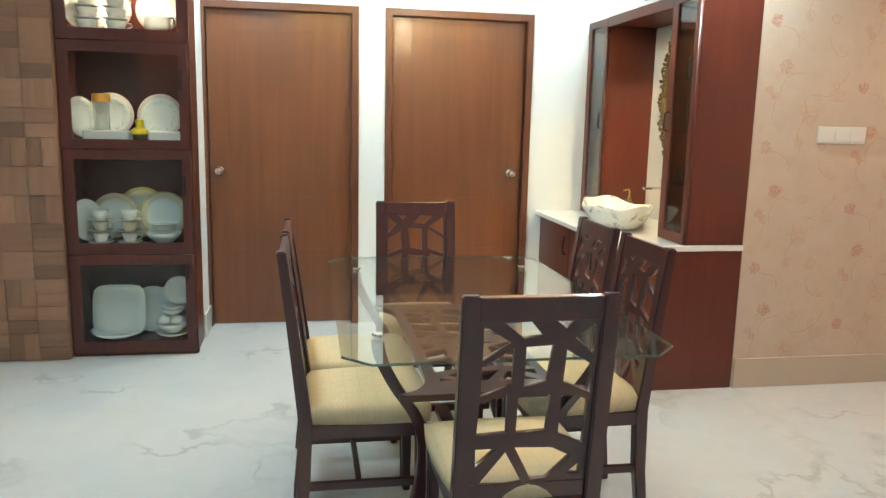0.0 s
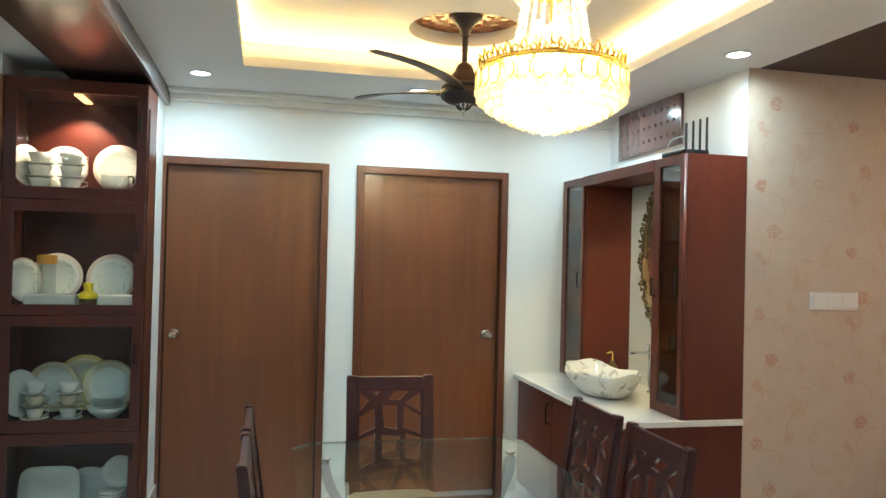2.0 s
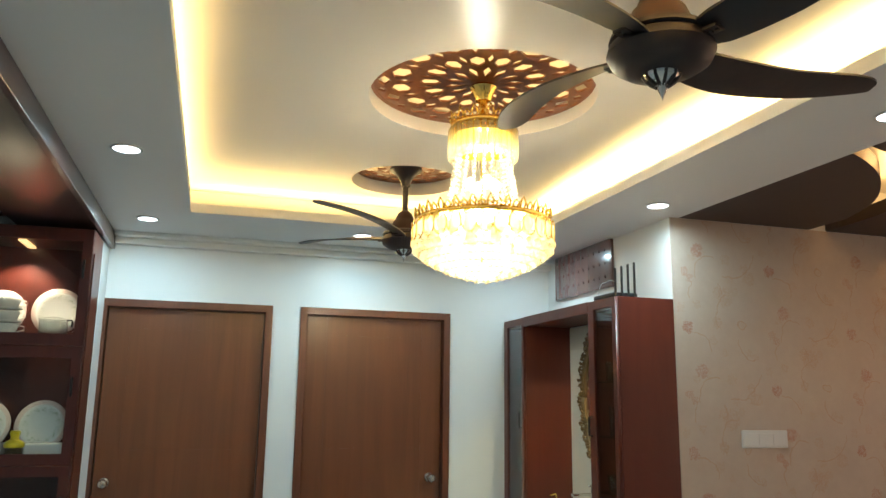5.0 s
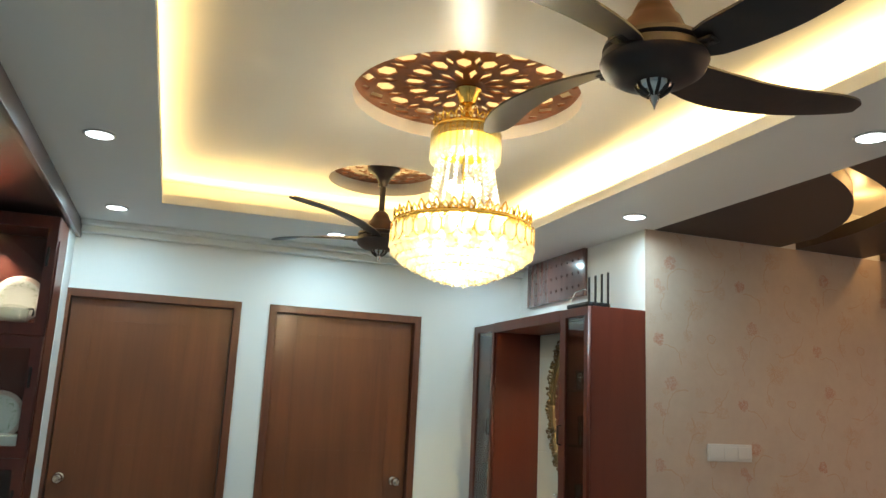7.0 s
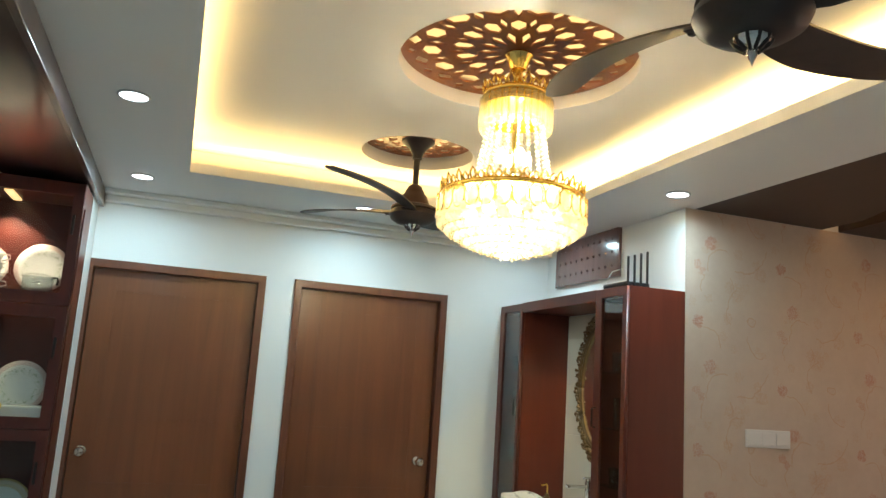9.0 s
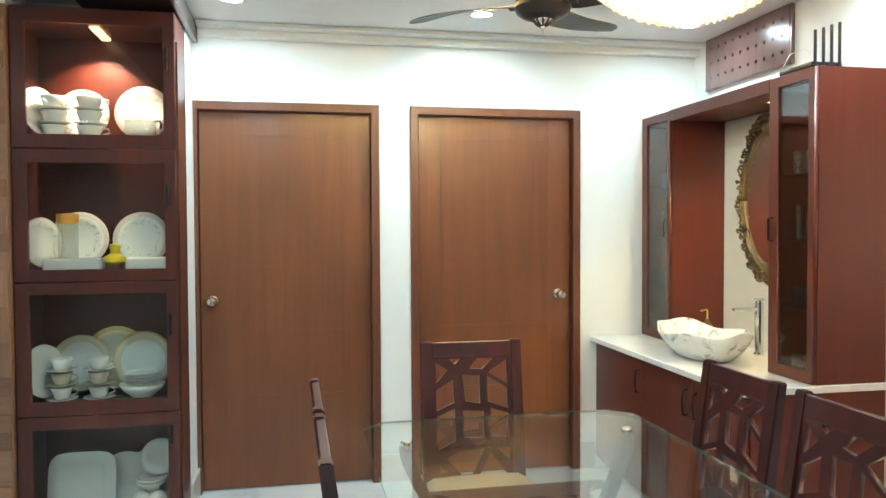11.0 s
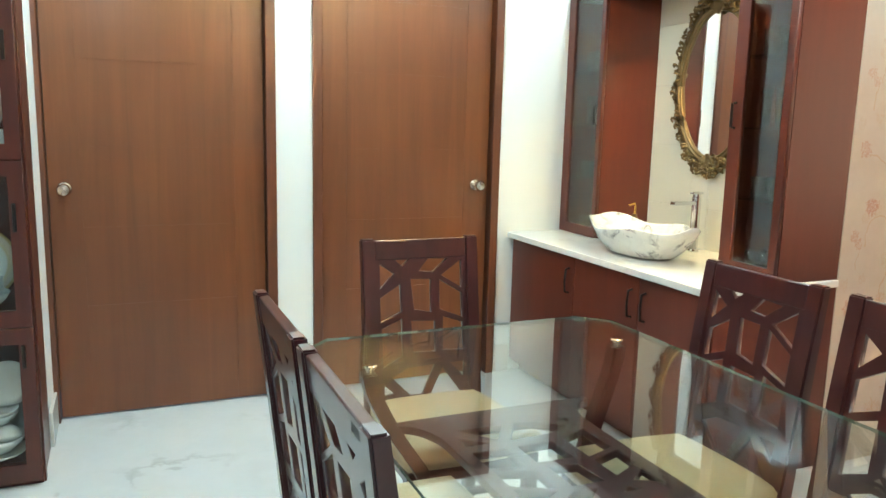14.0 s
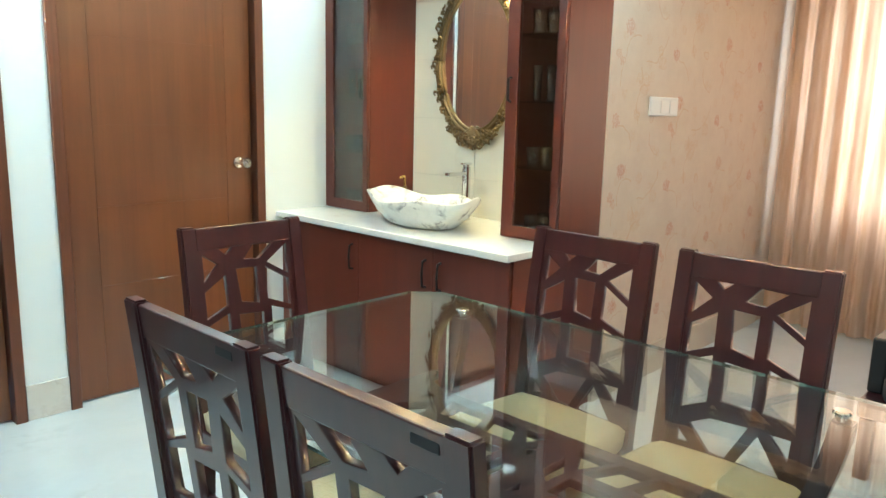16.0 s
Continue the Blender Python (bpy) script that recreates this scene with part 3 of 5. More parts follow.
structure("ceiling_tray", upper, CREAM, "cream raised ceiling with round recesses")
side = plate(rect(tx0 - 0.3, tx1 + 0.3, ty0 - 0.3, ty1 + 0.3), [rect(tx0 - 0.2, tx1 + 0.2, ty0 - 0.2, ty1 + 0.2)], TOP - CEIL - 0.052)
side.transform(Matrix.Translation((0, 0, CEIL + 0.051)))
structure("ceiling_cove", side, CREAM, "cream cove around the raised ceiling")
structure("ceiling_lid", box(X0, X1, Y0, WALL_Y, 2.802, 2.9), CREAM)
c = bmesh.new()
bx(c, -0.355, NICHE_X - 0.001, 5.35, WALL_Y - 0.001, 2.505, CEIL - 0.001, r=0.004)
bx(c, -0.355, NICHE_X - 0.001, 5.415, WALL_Y - 0.001, 2.465, 2.5045, r=0.004)
structure("cornice", c, WHITE, "white stepped cornice above the doors")
be = bmesh.new()
bx(be, -0.80, -0.385, Y0, 5.189, 2.452, CEIL - 0.001, r=0.003)
structure("ceiling_beam", be, BEAMW, "dark glossy wooden ceiling band")
be = bmesh.new()
bx(be, -0.384, -0.357, Y0, WALL_Y - 0.002, 2.435, CEIL - 0.001, r=0.003)
structure("ceiling_beam_edge", be, EDGEW, "dark edge board of the ceiling band")
# dark panels with lit channels over the papered wall
A_EDGE = [(3.44, 3.66), (3.33, 3.41), (3.2, 3.22), (2.98, 3.0), (2.78, 2.86), (2.602, 2.77)]
B_EDGE = [(3.56, 3.80), (3.52, 3.52), (3.44, 3.28), (3.34, 3.09), (3.1, 2.90), (2.85, 2.77), (2.602, 2.68)]


def smoothed(points, n=6):
    out = []
    for i in range(len(points) - 1):
        p = [Vector(points[max(0, min(len(points) - 1, i + k))]) for k in (-1, 0, 1, 2)]
        for j in range(n):
            t = j / n
            q = 0.5 * (2 * p[1] + (p[2] - p[0]) * t + (2 * p[0] - 5 * p[1] + 4 * p[2] - p[3]) * t * t + (3 * p[1] - p[0] - 3 * p[2] + p[3]) * t ** 3)
            out.append((q.x, q.y))
    return out + [tuple(points[-1])]


PW = PAPER_Y - 0.001
pa = plate([(2.602, PW), (3.45, PW)] + smoothed(A_EDGE), [], 0.07)
pb = plate([(4.08, PW), (3.57, PW)] + smoothed(B_EDGE) + [(2.602, Y0), (X1 - 0.01, Y0), (X1 - 0.01, 2.9)] + smoothed([(4.25, 2.95), (4.02, 3.2), (3.98, 3.5), (4.06, 3.8)]), [], 0.07)
pc = plate([(X1 - 0.01, PW), (4.22, PW)] + smoothed([(4.17, 3.7), (4.13, 3.5), (4.15, 3.3), (4.3, 3.1)]) + [(X1 - 0.01, 3.05)], [], 0.07)
for mesh in (pa, pb, pc):
    mesh.transform(Matrix.Translation((0, 0, CEIL)))
    structure("ceiling_panel", mesh, CEILW, "dark brown curved ceiling panel beside a lit channel")
structure("ceiling_channel_side", box(2.592, 2.6, Y0, PAPER_Y, CEIL + 0.055, 2.8), CREAM)

# skirtings
structure("baseboard_1", box(D1[1] + 0.001, D2[0] - 0.001, WALL_Y - 0.012, WALL_Y - 0.001, 0, 0.155, r=0.002), SKIRT, "pale veined stone skirting between the doors")
structure("baseboard_2", box(D2[1] + 0.001, 1.9, WALL_Y - 0.012, WALL_Y - 0.001, 0, 0.155, r=0.002), SKIRT, "pale veined stone skirting by the vanity")
structure("baseboard_3", box(NICHE_X + 0.008, 4.55, PAPER_Y - 0.014, PAPER_Y - 0.001, 0, 0.165, r=0.002), PSKIRT, "beige stone skirting under the wallpaper")
structure("baseboard_4", box(-0.3845, -0.372, 5.195, WALL_Y - 0.002, 0, 0.15, r=0.002), SKIRT, "white stone skirting on the pier")


# ---- doors ----
def door(index, x0, x1, knob_x, label):
    d = thing("door_%d" % index, ((x0 + x1) / 2, WALL_Y, 0), label, "door")
    d["kind"] = "structure"
    w = 0.047
    bev = 0.004
    f = plate([(x0 + bev, 0), (x0 + w - bev, 0), (x0 + w - bev, DTOP - w + bev), (x1 - w + bev, DTOP - w + bev), (x1 - w + bev, 0), (x1 - bev, 0), (x1 - bev, DTOP - bev), (x0 + bev, DTOP - bev)], [], 0.146, bev)
    f.transform(Matrix(((1, 0, 0, 0), (0, 0, -1, WALL_Y + 0.13), (0, 1, 0, 0), (0, 0, 0, 1))))
    part("door_frame", f, FRAME, d, "dark stained wooden door frame")
    l0, l1, top, y = x0 + w + 0.003, x1 - w - 0.003, DTOP - w - 0.003, WALL_Y + 0.035
    # panels of the leaf, parted by fine grooves
    g = 0.0017
    zs = [0.008, 0.52, 0.878, 1.236, 1.607, 1.955, top]
    a, b = l0 + 0.13, l1 - 0.14
    leaf = bmesh.new()
    bx(leaf, l0, l1, y + 0.0022, y + 0.035, 0.008, top)
    bx(leaf, l0, a - g / 2, y, y + 0.0022, 0.008, top, r=0.0003, seg=1)
    bx(leaf, b + g / 2, l1, y, y + 0.0022, 0.008, top, r=0.0003, seg=1)
    for z0, z1 in zip(zs, zs[1:]):
        bx(leaf, a + g / 2, b - g / 2, y, y + 0.0022, z0 + (g / 2 if z0 > 0.1 else 0), z1 - (g / 2 if z1 < top else 0), r=0.0003, seg=1)
    part("door_leaf", leaf, DOOR, d, "brown wood veneer leaf with fine grooves")
    k = lathe([(0.0, 0.035), (0.028, 0.035), (0.030, 0.03), (0.028, 0.024), (0.012, 0.02), (0.011, -0.015), (0.02, -0.022), (0.027, -0.032), (0.028, -0.042), (0.022, -0.052), (0.0, -0.056)], at=(knob_x, y - 0.036, 1.05), axis="Y", segs=24)
    part("door_knob", k, KNOB, d, "round steel door knob", smooth=True)
    return d


door(1, *D1, D1[0] + 0.112, "closed brown veneered door with a steel knob")
door(2, *D2, D2[1] - 0.128, "closed brown veneered door beside the vanity")


# ---- dining chairs ----
def chair_back_holes():
    raw = [[(243, 180), (340, 243), (238, 300)], [(308, 176), (400, 172), (443, 222), (375, 228)], [(482, 172), (552, 172), (518, 200)],
           [(548, 228), (618, 184), (612, 288)], [(238, 318), (346, 258), (340, 380), (232, 420)], [(384, 256), (478, 252), (458, 374), (378, 390)],
           [(522, 268), (610, 320), (605, 418), (512, 380)], [(230, 440), (325, 410), (322, 548), (220, 554)], [(360, 426), (470, 419), (458, 546), (354, 550)],
           [(510, 407), (600, 442), (588, 598), (500, 558)], [(217, 600), (293, 600), (216, 670)], [(228, 730), (320, 617), (374, 722)],
           [(352, 600), (480, 606), (548, 640), (465, 718), (410, 720)], [(530, 705), (583, 662), (580, 710)]]
    out = []
    for poly in raw:
        q = []
        for x, y in poly:
            k = (y - 170) / 560
            xl, xr = 243 - 28 * k, 618 - 33 * k
            q.append((-0.143 + 0.286 * (x - xl) / (xr - xl), 0.455 * (1 - k)))
        out.append(shrunk(q, 1.03))
    return out


def rake(z):
    """How far back the chair's back stands at a height."""
    return -0.185 - 0.07 * max(0.0, (z - 0.44) / 0.58) ** 1.15


def dining_chair():
    ch = thing("dining_chair", (0, 0, 0), "dark lacquered dining chair with lattice back and cream seat", "chair", "chairs round the table")
    P = lambda *a, **k: part(*a, world=False, **k)
    for s in (-1, 1):
        pts = [(s * 0.178, -0.215, 0), (s * 0.178, -0.19, 0.22), (s * 0.178, -0.182, 0.44), (s * 0.178, rake(0.6), 0.6), (s * 0.178, rake(0.8), 0.8), (s * 0.178, rake(1.0), 1.004)]
        P("leg", beam4(pts, [0.034, 0.040, 0.045, 0.045, 0.045, 0.045], [0.034, 0.042, 0.045, 0.040, 0.034, 0.028]), CHAIRW, ch, label="back leg rising into the back post")
        P("leg", beam4([(s * 0.182, 0.196, 0), (s * 0.185, 0.194, 0.25), (s * 0.185, 0.191, 0.43)], [0.028, 0.036, 0.042], [0.028, 0.036, 0.042]), CHAIRW, ch)
        P("stretcher", box(s * 0.182 - 0.009, s * 0.182 + 0.009, -0.172, 0.176, 0.205, 0.235, r=0.004), CHAIRW, ch)
        P("seat_rail", box(s * 0.188 - 0.011, s * 0.188 + 0.011, -0.165, 0.174, 0.385, 0.435, r=0.004), CHAIRW, ch)
    P("seat_rail", box(-0.163, 0.163, 0.184, 0.208, 0.385, 0.435, r=0.004), CHAIRW, ch)
    P("seat_rail", box(-0.155, 0.155, -0.195, -0.172, 0.385, 0.435, r=0.004), CHAIRW, ch)
    P("stretcher", box(-0.172, 0.172, -0.02, 0.0, 0.208, 0.232, r=0.004), CHAIRW, ch)
    # back rails and lattice, leaning with the posts
    slope = math.atan2(rake(0.53) - rake(0.95), 0.42)
    lean = Matrix.Translation((0, rake(0.486) + 0.004, 0.486)) @ Matrix.Rotation(slope, 4, "X") @ Matrix.Rotation(radians(90), 4, "X")
    panel = plate(rect(-0.157, 0.157, 0, 0.455), chair_back_holes(), 0.016, 0.002)
    panel.transform(lean @ Matrix.Translation((0, 0, -0.008)))
    P("back_lattice", panel, CHAIRW, ch, label="dark lattice of crooked straps")
    top = box(-0.1565, 0.1565, 0.4535, 0.517, -0.0095, 0.0115, r=0.003)
    top.transform(lean)
    P("top_rail", top, CHAIRW, ch)
    low_rail = box(-0.1565, 0.1565, -0.072, 0.0015, -0.0095, 0.0105, r=0.003)
    low_rail.transform(lean)
    P("bottom_rail", low_rail, CHAIRW, ch)
    # cushion: narrower at the back, domed
    seat = bmesh.new()
    n = 14
    grid = {}
    for side_ in (0, 1):
        for i in range(n + 1):
            for j in range(n + 1):
                u, v = 2 * i / n - 1, 2 * j / n - 1
                round_ = max(abs(u), abs(v))
                uu, vv = u * (1 - 0.06 * v * v), v * (1 - 0.05 * u * u)
                half = 0.212 + 0.012 * vv - 0.018 * (1 if vv < -0.7 else 0) * 0
                x, y = uu * half, 0.020 + vv * 0.215
                if side_ == 0:
                    z = 0.502 + 0.012 * (1 - u * u) * (1 - v * v) - 0.018 * round_ ** 10
                else:
                    z = 0.437
                grid[side_, i, j] = seat.verts.new((x * (1 if side_ == 0 else 0.985), y if side_ == 0 else 0.020 + vv * 0.211, z))
    for side_ in (0, 1):
        for i in range(n):
            for j in range(n):
                q = [grid[side_, i, j], grid[side_, i + 1, j], grid[side_, i + 1, j + 1], grid[side_, i, j + 1]]
                seat.faces.new(q if side_ == 0 else q[::-1])
    ring = [(i, 0) for i in range(n)] + [(n, j) for j in range(n)] + [(i, n) for i in range(n, 0, -1)] + [(0, j) for j in range(n, 0, -1)]
    for a, b in zip(ring, ring[1:] + ring[:1]):
        seat.faces.new((grid[0, a[0], a[1]], grid[0, b[0], b[1]], grid[1, b[0], b[1]], grid[1, a[0], a[1]]))
    bmesh.ops.recalc_face_normals(seat, faces=seat.faces)
    P("seat", seat, CLOTH, ch, label="cream fabric seat cushion", smooth="all")
    return ch


ch0 = dining_chair()
BACK = 0.262
PLACES = [(0.832, 2.022 + BACK, 0), (0.81, 4.106 - BACK, 180), (0.180 + BACK, 2.843, -90), (0.180 + BACK, 3.275, -90), (1.486 - BACK, 2.836, 90), (1.487 - BACK, 3.305, 90)]
for x, y, a in PLACES[1:]:
    chair = copy_thing(ch0, pose(x, y, 0, 0, 0, a))
    if a == -90:
        part("slot_cover", box(0.100, 0.148, -0.2585, -0.250, 0.970, 0.985, r=0.001), BLACK, chair, "dark slot cover in the top rail", world=False)
ch0.matrix_basis = pose(*PLACES[0][:2], 0, 0, 0, 0)

# ---- dining table ----
TX, TY, TZ = 0.855, 3.065, 0.762
table = thing("dining_table", (TX, TY, 0), "glass dining table on dark curved wooden base", "table")
hx, hy, ch_ = 0.495, 0.795, 0.08
outline = [(hx, -hy + ch_), (hx, hy - ch_), (hx - ch_, hy), (-hx + ch_, hy), (-hx, hy - ch_), (-hx, -hy + ch_), (-hx + ch_, -hy), (hx - ch_, -hy)]
tg = bmesh.new()
lo = [tg.verts.new((x, y, TZ - 0.008)) for x, y in outline]
hi = [tg.verts.new((x, y, TZ)) for x, y in outline]
tg.faces.new(lo[::-1]), tg.faces.new(hi)
for i in range(8):
    f = tg.faces.new((lo[i], lo[(i + 1) % 8], hi[(i + 1) % 8], hi[i]))
    f.material_index = 1
tm = bpy.data.meshes.new("tabletop")
tg.to_mesh(tm), tg.free()
tm.materials.append(TABLEG), tm.materials.append(EDGEG)
part("tabletop", tm, TABLEG, table, "clear greenish glass top with cut corners", world=False)
for sx in (-1, 1):
    for sy in (-1, 1):
        pts = smoothed([(0.378, 0.525), (0.362, 0.518), (0.315, 0.50), (0.245, 0.46), (0.215, 0.44), (0.23, 0.45), (0.30, 0.50)], 4)
        zz = smoothed([(0.745, 0), (0.68, 0), (0.585, 0), (0.47, 0), (0.36, 0), (0.20, 0), (0.0, 0)], 4)
        path = [(sx * a, sy * b, z[0]) for (a, b), z in zip(pts, zz)]
        part("leg", beam4(path, 0.040, 0.046), CHAIRW, table, "curved dark wooden table leg", world=False)
        part("stud", lathe([(0.0, TZ + 0.006), (0.016, TZ + 0.006), (0.019, TZ + 0.003), (0.019, TZ), (0.012, TZ - 0.001), (0.012, TZ - 0.026), (0.0, TZ - 0.026)], at=(sx * 0.374, sy * 0.52, 0), segs=20), CHROME, table, "round chrome glass fixing", smooth=True, world=False)
holes = []
for flip in (1, -1):
    for poly in chair_back_holes():
        holes.append([(flip * 1.2 * x, flip * (0.02 + 1.0 * (0.455 - z) * 0.956 + 0.010)) for x, z in poly])
half_edge = [(0.208, 0.0), (0.208, 0.37), (0.220, 0.465), (0.255, 0.525), (0.304, 0.548), (0.300, 0.566), (0.24, 0.568), (0.10, 0.568), (0.0, 0.568)]
quarter = smoothed(half_edge, 3)
outline_b = quarter + [(-x, y) for x, y in quarter[-2::-1]]
outline_b += [(x, -y) for x, y in [(-a, b) for a, b in quarter[1:]] + quarter[-2:0:-1]]
sh = plate(outline_b, holes, 0.022, 0.002)
sh.transform(Matrix.Translation((0, 0, 0.560)))
part("lattice_shelf", sh, CHAIRW, table, "dark lattice board between the legs", world=False)
part("base_rail", box(-0.03, 0.03, -0.425, 0.425, 0.12, 0.15, r=0.004), CHAIRW, table, world=False)
for s in (-1, 1):
    part("base_rail", box(-0.225, 0.225, s * 0.445 - 0.018, s * 0.445 + 0.018, 0.12, 0.15, r=0.004), CHAIRW, table, world=False)

# ---- vanity ----
CX0, CXB = 2.20, NICHE_X - 0.001          # upper cabinets: front and back
VY0, VY1 = PAPER_Y - 0.002, WALL_Y - 0.002
SZ = 0.792                                 # top of the counter
UT = 2.092                                 # top of the cabinets
GAPX = 0.003
lower = thing("base_cabinet", (2.2, 4.7, 0), "reddish brown vanity base cabinet under a marble counter", "cabinet")
bc = bmesh.new()
bx(bc, 1.925, CXB, VY0, VY1, 0.06, SZ - 0.031)
bx(bc, 1.98, CXB, VY0 + 0.003, VY1, 0.0, 0.0595)
part("body", bc, CAB, lower)
doors = [VY0 + 0.004, 4.355, 4.845, VY1 - 0.004]
for i, (a, b) in enumerate(zip(doors, doors[1:])):
    dr = part("door", box(1.905, 1.923, a + 0.002, b - 0.002, 0.075, SZ - 0.04, r=0.003), CAB, lower)
    hy_ = b - 0.045 if i == 0 else a + 0.045
    hz = 0.635
    hp = [(1.905, hy_, hz - 0.06), (1.885, hy_, hz - 0.055), (1.880, hy_, hz), (1.885, hy_, hz + 0.055), (1.905, hy_, hz + 0.06)]
    part("handle", tube(hp, 0.006, 8), HANDLE, dr, "dark bow handle", smooth="all")
counter = tagged(part("countertop", box(1.87, CXB, VY0 - 0.012, VY1, SZ - 0.03, SZ, r=0.004), SLAB), "white veined marble counter on the vanity cabinet", "countertop")

tiles = bmesh.new()
structure("wall_tiles", box(NICHE_X - 0.006, NICHE_X - 0.0015, 4.232, 5.128, SZ + 0.001, 2.03), painted("tile grout", (0.60, 0.56, 0.47)), "cream tiled wall behind the basin")
tile_parent = bpy.data.objects["wall_tiles"]


def upper_cabinet(y0, y1, label, hinge_near):
    t = thing("wall_cabinet", (CX0, (y0 + y1) / 2, SZ), label, "cabinet")
    b = bmesh.new()
    for a, c_ in ((y0, y0 + 0.018), (y1 - 0.018, y1)):
        bx(b, CX0 + 0.021, CXB, a, c_, SZ + 0.001, UT - 0.001, r=0.0015)
    bx(b, CX0 + 0.021, CXB, y0 + 0.0185, y1 - 0.0185, SZ + 0.001, SZ + 0.03)
    bx(b, CX0 + 0.021, CXB, y0 + 0.0185, y1 - 0.0185, UT - 0.06, UT - 0.001)
    bx(b, CXB - 0.01, CXB, y0 + 0.0185, y1 - 0.0185, SZ + 0.031, UT - 0.061)
    part("body", b, CAB, t)
    for z in (1.10, 1.38, 1.66):
        part("shelf", box(CX0 + 0.03, CXB - 0.011, y0 + 0.019, y1 - 0.019, z - 0.004, z + 0.004), SHELFG, t, "narrow glass shelf")
    wa, wb = (0.036, 0.062) if hinge_near else (0.032, 0.062)
    d = framed(y0 + 0.001, y1 - 0.001, SZ + 0.003, UT - 0.003, y0 + wa, y1 - wb, SZ + 0.055, UT - 0.05, CX0, 0.02, "X")
    dr = part("door", d, CAB, t, "framed glass door")
    part("pane", box(CX0 + 0.008, CX0 + 0.012, y0 + wa - 0.002, y1 - wb + 0.002, SZ + 0.055, UT - 0.052), PANEV, dr)
    hy2 = y1 - 0.028 if hinge_near else y0 + 0.028
    hp = [(CX0, hy2, 1.38), (CX0 - 0.02, hy2, 1.385), (CX0 - 0.02, hy2, 1.475), (CX0, hy2, 1.48)]
    part("handle", tube(hp, 0.006, 8), HANDLE, dr, "dark bow handle")
    return t


upper_cabinet(VY0, 4.23, "tall reddish brown glass-door cabinet beside the wallpapered wall", True)
upper_cabinet(5.13, VY1, "tall reddish brown glass-door cabinet beside the door", False)
bridge = thing("cabinet_canopy", (CX0, 4.68, 2.03), "reddish brown board bridging the two wall cabinets", "cabinet")
part("board", box(CX0 + 0.021, CXB, 4.2305, 5.1295, 2.035, UT - 0.001, r=0.001), CAB, bridge)
part("front_rail", box(CX0, CX0 + 0.0205, 4.2305, 5.1295, 2.03, UT, r=0.002), CAB, bridge)
sp = thing("recessed_spotlight", (2.36, 4.42, 2.03), "small square gold spotlight under the canopy", "light")
part("rim", box(2.33, 2.39, 4.38, 4.46, 2.028, 2.0345, r=0.002), GOLD, sp)
part("lens", box(2.342, 2.378, 4.392, 4.448, 2.0255, 2.0275), LITWARM, sp)


# contents of the glass cabinets
def tumbler(x, y, z, r=0.03, h=0.10):
    t = lathe([(0.0, 0), (r * 0.8, 0), (r, h), (r * 0.93, h), (r * 0.74, 0.006), (0.0, 0.006)], at=(x, y, z), segs=16)
    ob = part("drinking_glass", t, GLASSWARE, smooth="all")
    return tagged(ob, "clear drinking glass on a cabinet shelf", "glass", "glasses in the cabinets")


for yc in (4.083, 5.30):
    for k, z in enumerate((SZ + 0.031, 1.105, 1.385, 1.665)):
        for row in range(2):
            for i in range(2):
                r_, h_ = ((0.034, 0.07), (0.036, 0.085), (0.021, 0.15), (0.034, 0.10))[k]
                tumbler(2.275 + 0.10 * row, yc - 0.036 + 0.072 * i, z, r_, h_)


# ---- basin, tap, soap ----
def basin():
    bm = bmesh.new()
    cx, cy, n = 2.13, 4.655, 64
    rows = []
    prof = [(0.0, 0.0, 0), (0.50, 0.0, 0), (0.62, 0.012, 0), (0.80, 0.055, 0.2), (0.93, 0.10, 0.7), (1.0, 0.132, 1), (0.985, 0.136, 1), (0.95, 0.126, 1), (0.86, 0.09, 0.6), (0.70, 0.045, 0.2), (0.3, 0.022, 0), (0.0, 0.02, 0)]
    for r, z, k in prof:
        row = []
        for i in range(n):
            a = 2 * math.pi * i / n
            wave = 1 + k * (0.045 * math.cos(4 * a + 0.5) + 0.03 * math.cos(6 * a))
            lift = k * (0.026 * abs(math.sin(a)) ** 3 + 0.010 * math.cos(5 * a + 1) - 0.006)
            row.append(bm.verts.new((cx + 0.19 * r * wave * math.cos(a), cy + 0.335 * r * wave * math.sin(a), SZ + 0.002 + z + lift)))
        rows.append(row)
    for a, b in zip(rows, rows[1:]):
        for i in range(n):
            bm.faces.new((a[i], a[(i + 1) % n], b[(i + 1) % n], b[i]))
    bmesh.ops.remove_doubles(bm, verts=bm.verts, dist=0.0005)
    bmesh.ops.recalc_face_normals(bm, faces=bm.faces)
    ob = thing("washbasin", (cx, cy, SZ), "white bowl washbasin with grey marble veins and wavy rim", "washbasin")
    part("bowl", bm, BASINM, ob, smooth="all")
    part("drain", lathe([(0.0, 0.0), (0.025, 0.0), (0.025, 0.004), (0.0, 0.006)], at=(cx, cy, SZ + 0.0235), segs=20), CHROME, ob, "chrome drain cap", smooth=True)


basin()
tap = thing("basin_tap", (2.44, 4.65, SZ), "tall chrome basin tap behind the bowl", "tap")
part("body", lathe([(0.0, 0), (0.027, 0), (0.027, 0.006), (0.021, 0.012), (0.021, 0.262), (0.0, 0.265)], at=(2.44, 4.65, SZ + 0.001), segs=20), CHROME, tap, smooth=True)
part("spout", box(2.295, 2.44, 4.636, 4.664, SZ + 0.225, SZ + 0.243, r=0.004), CHROME, tap)
part("lever", box(2.405, 2.47, 4.638, 4.662, SZ + 0.275, SZ + 0.287, r=0.004), CHROME, tap)
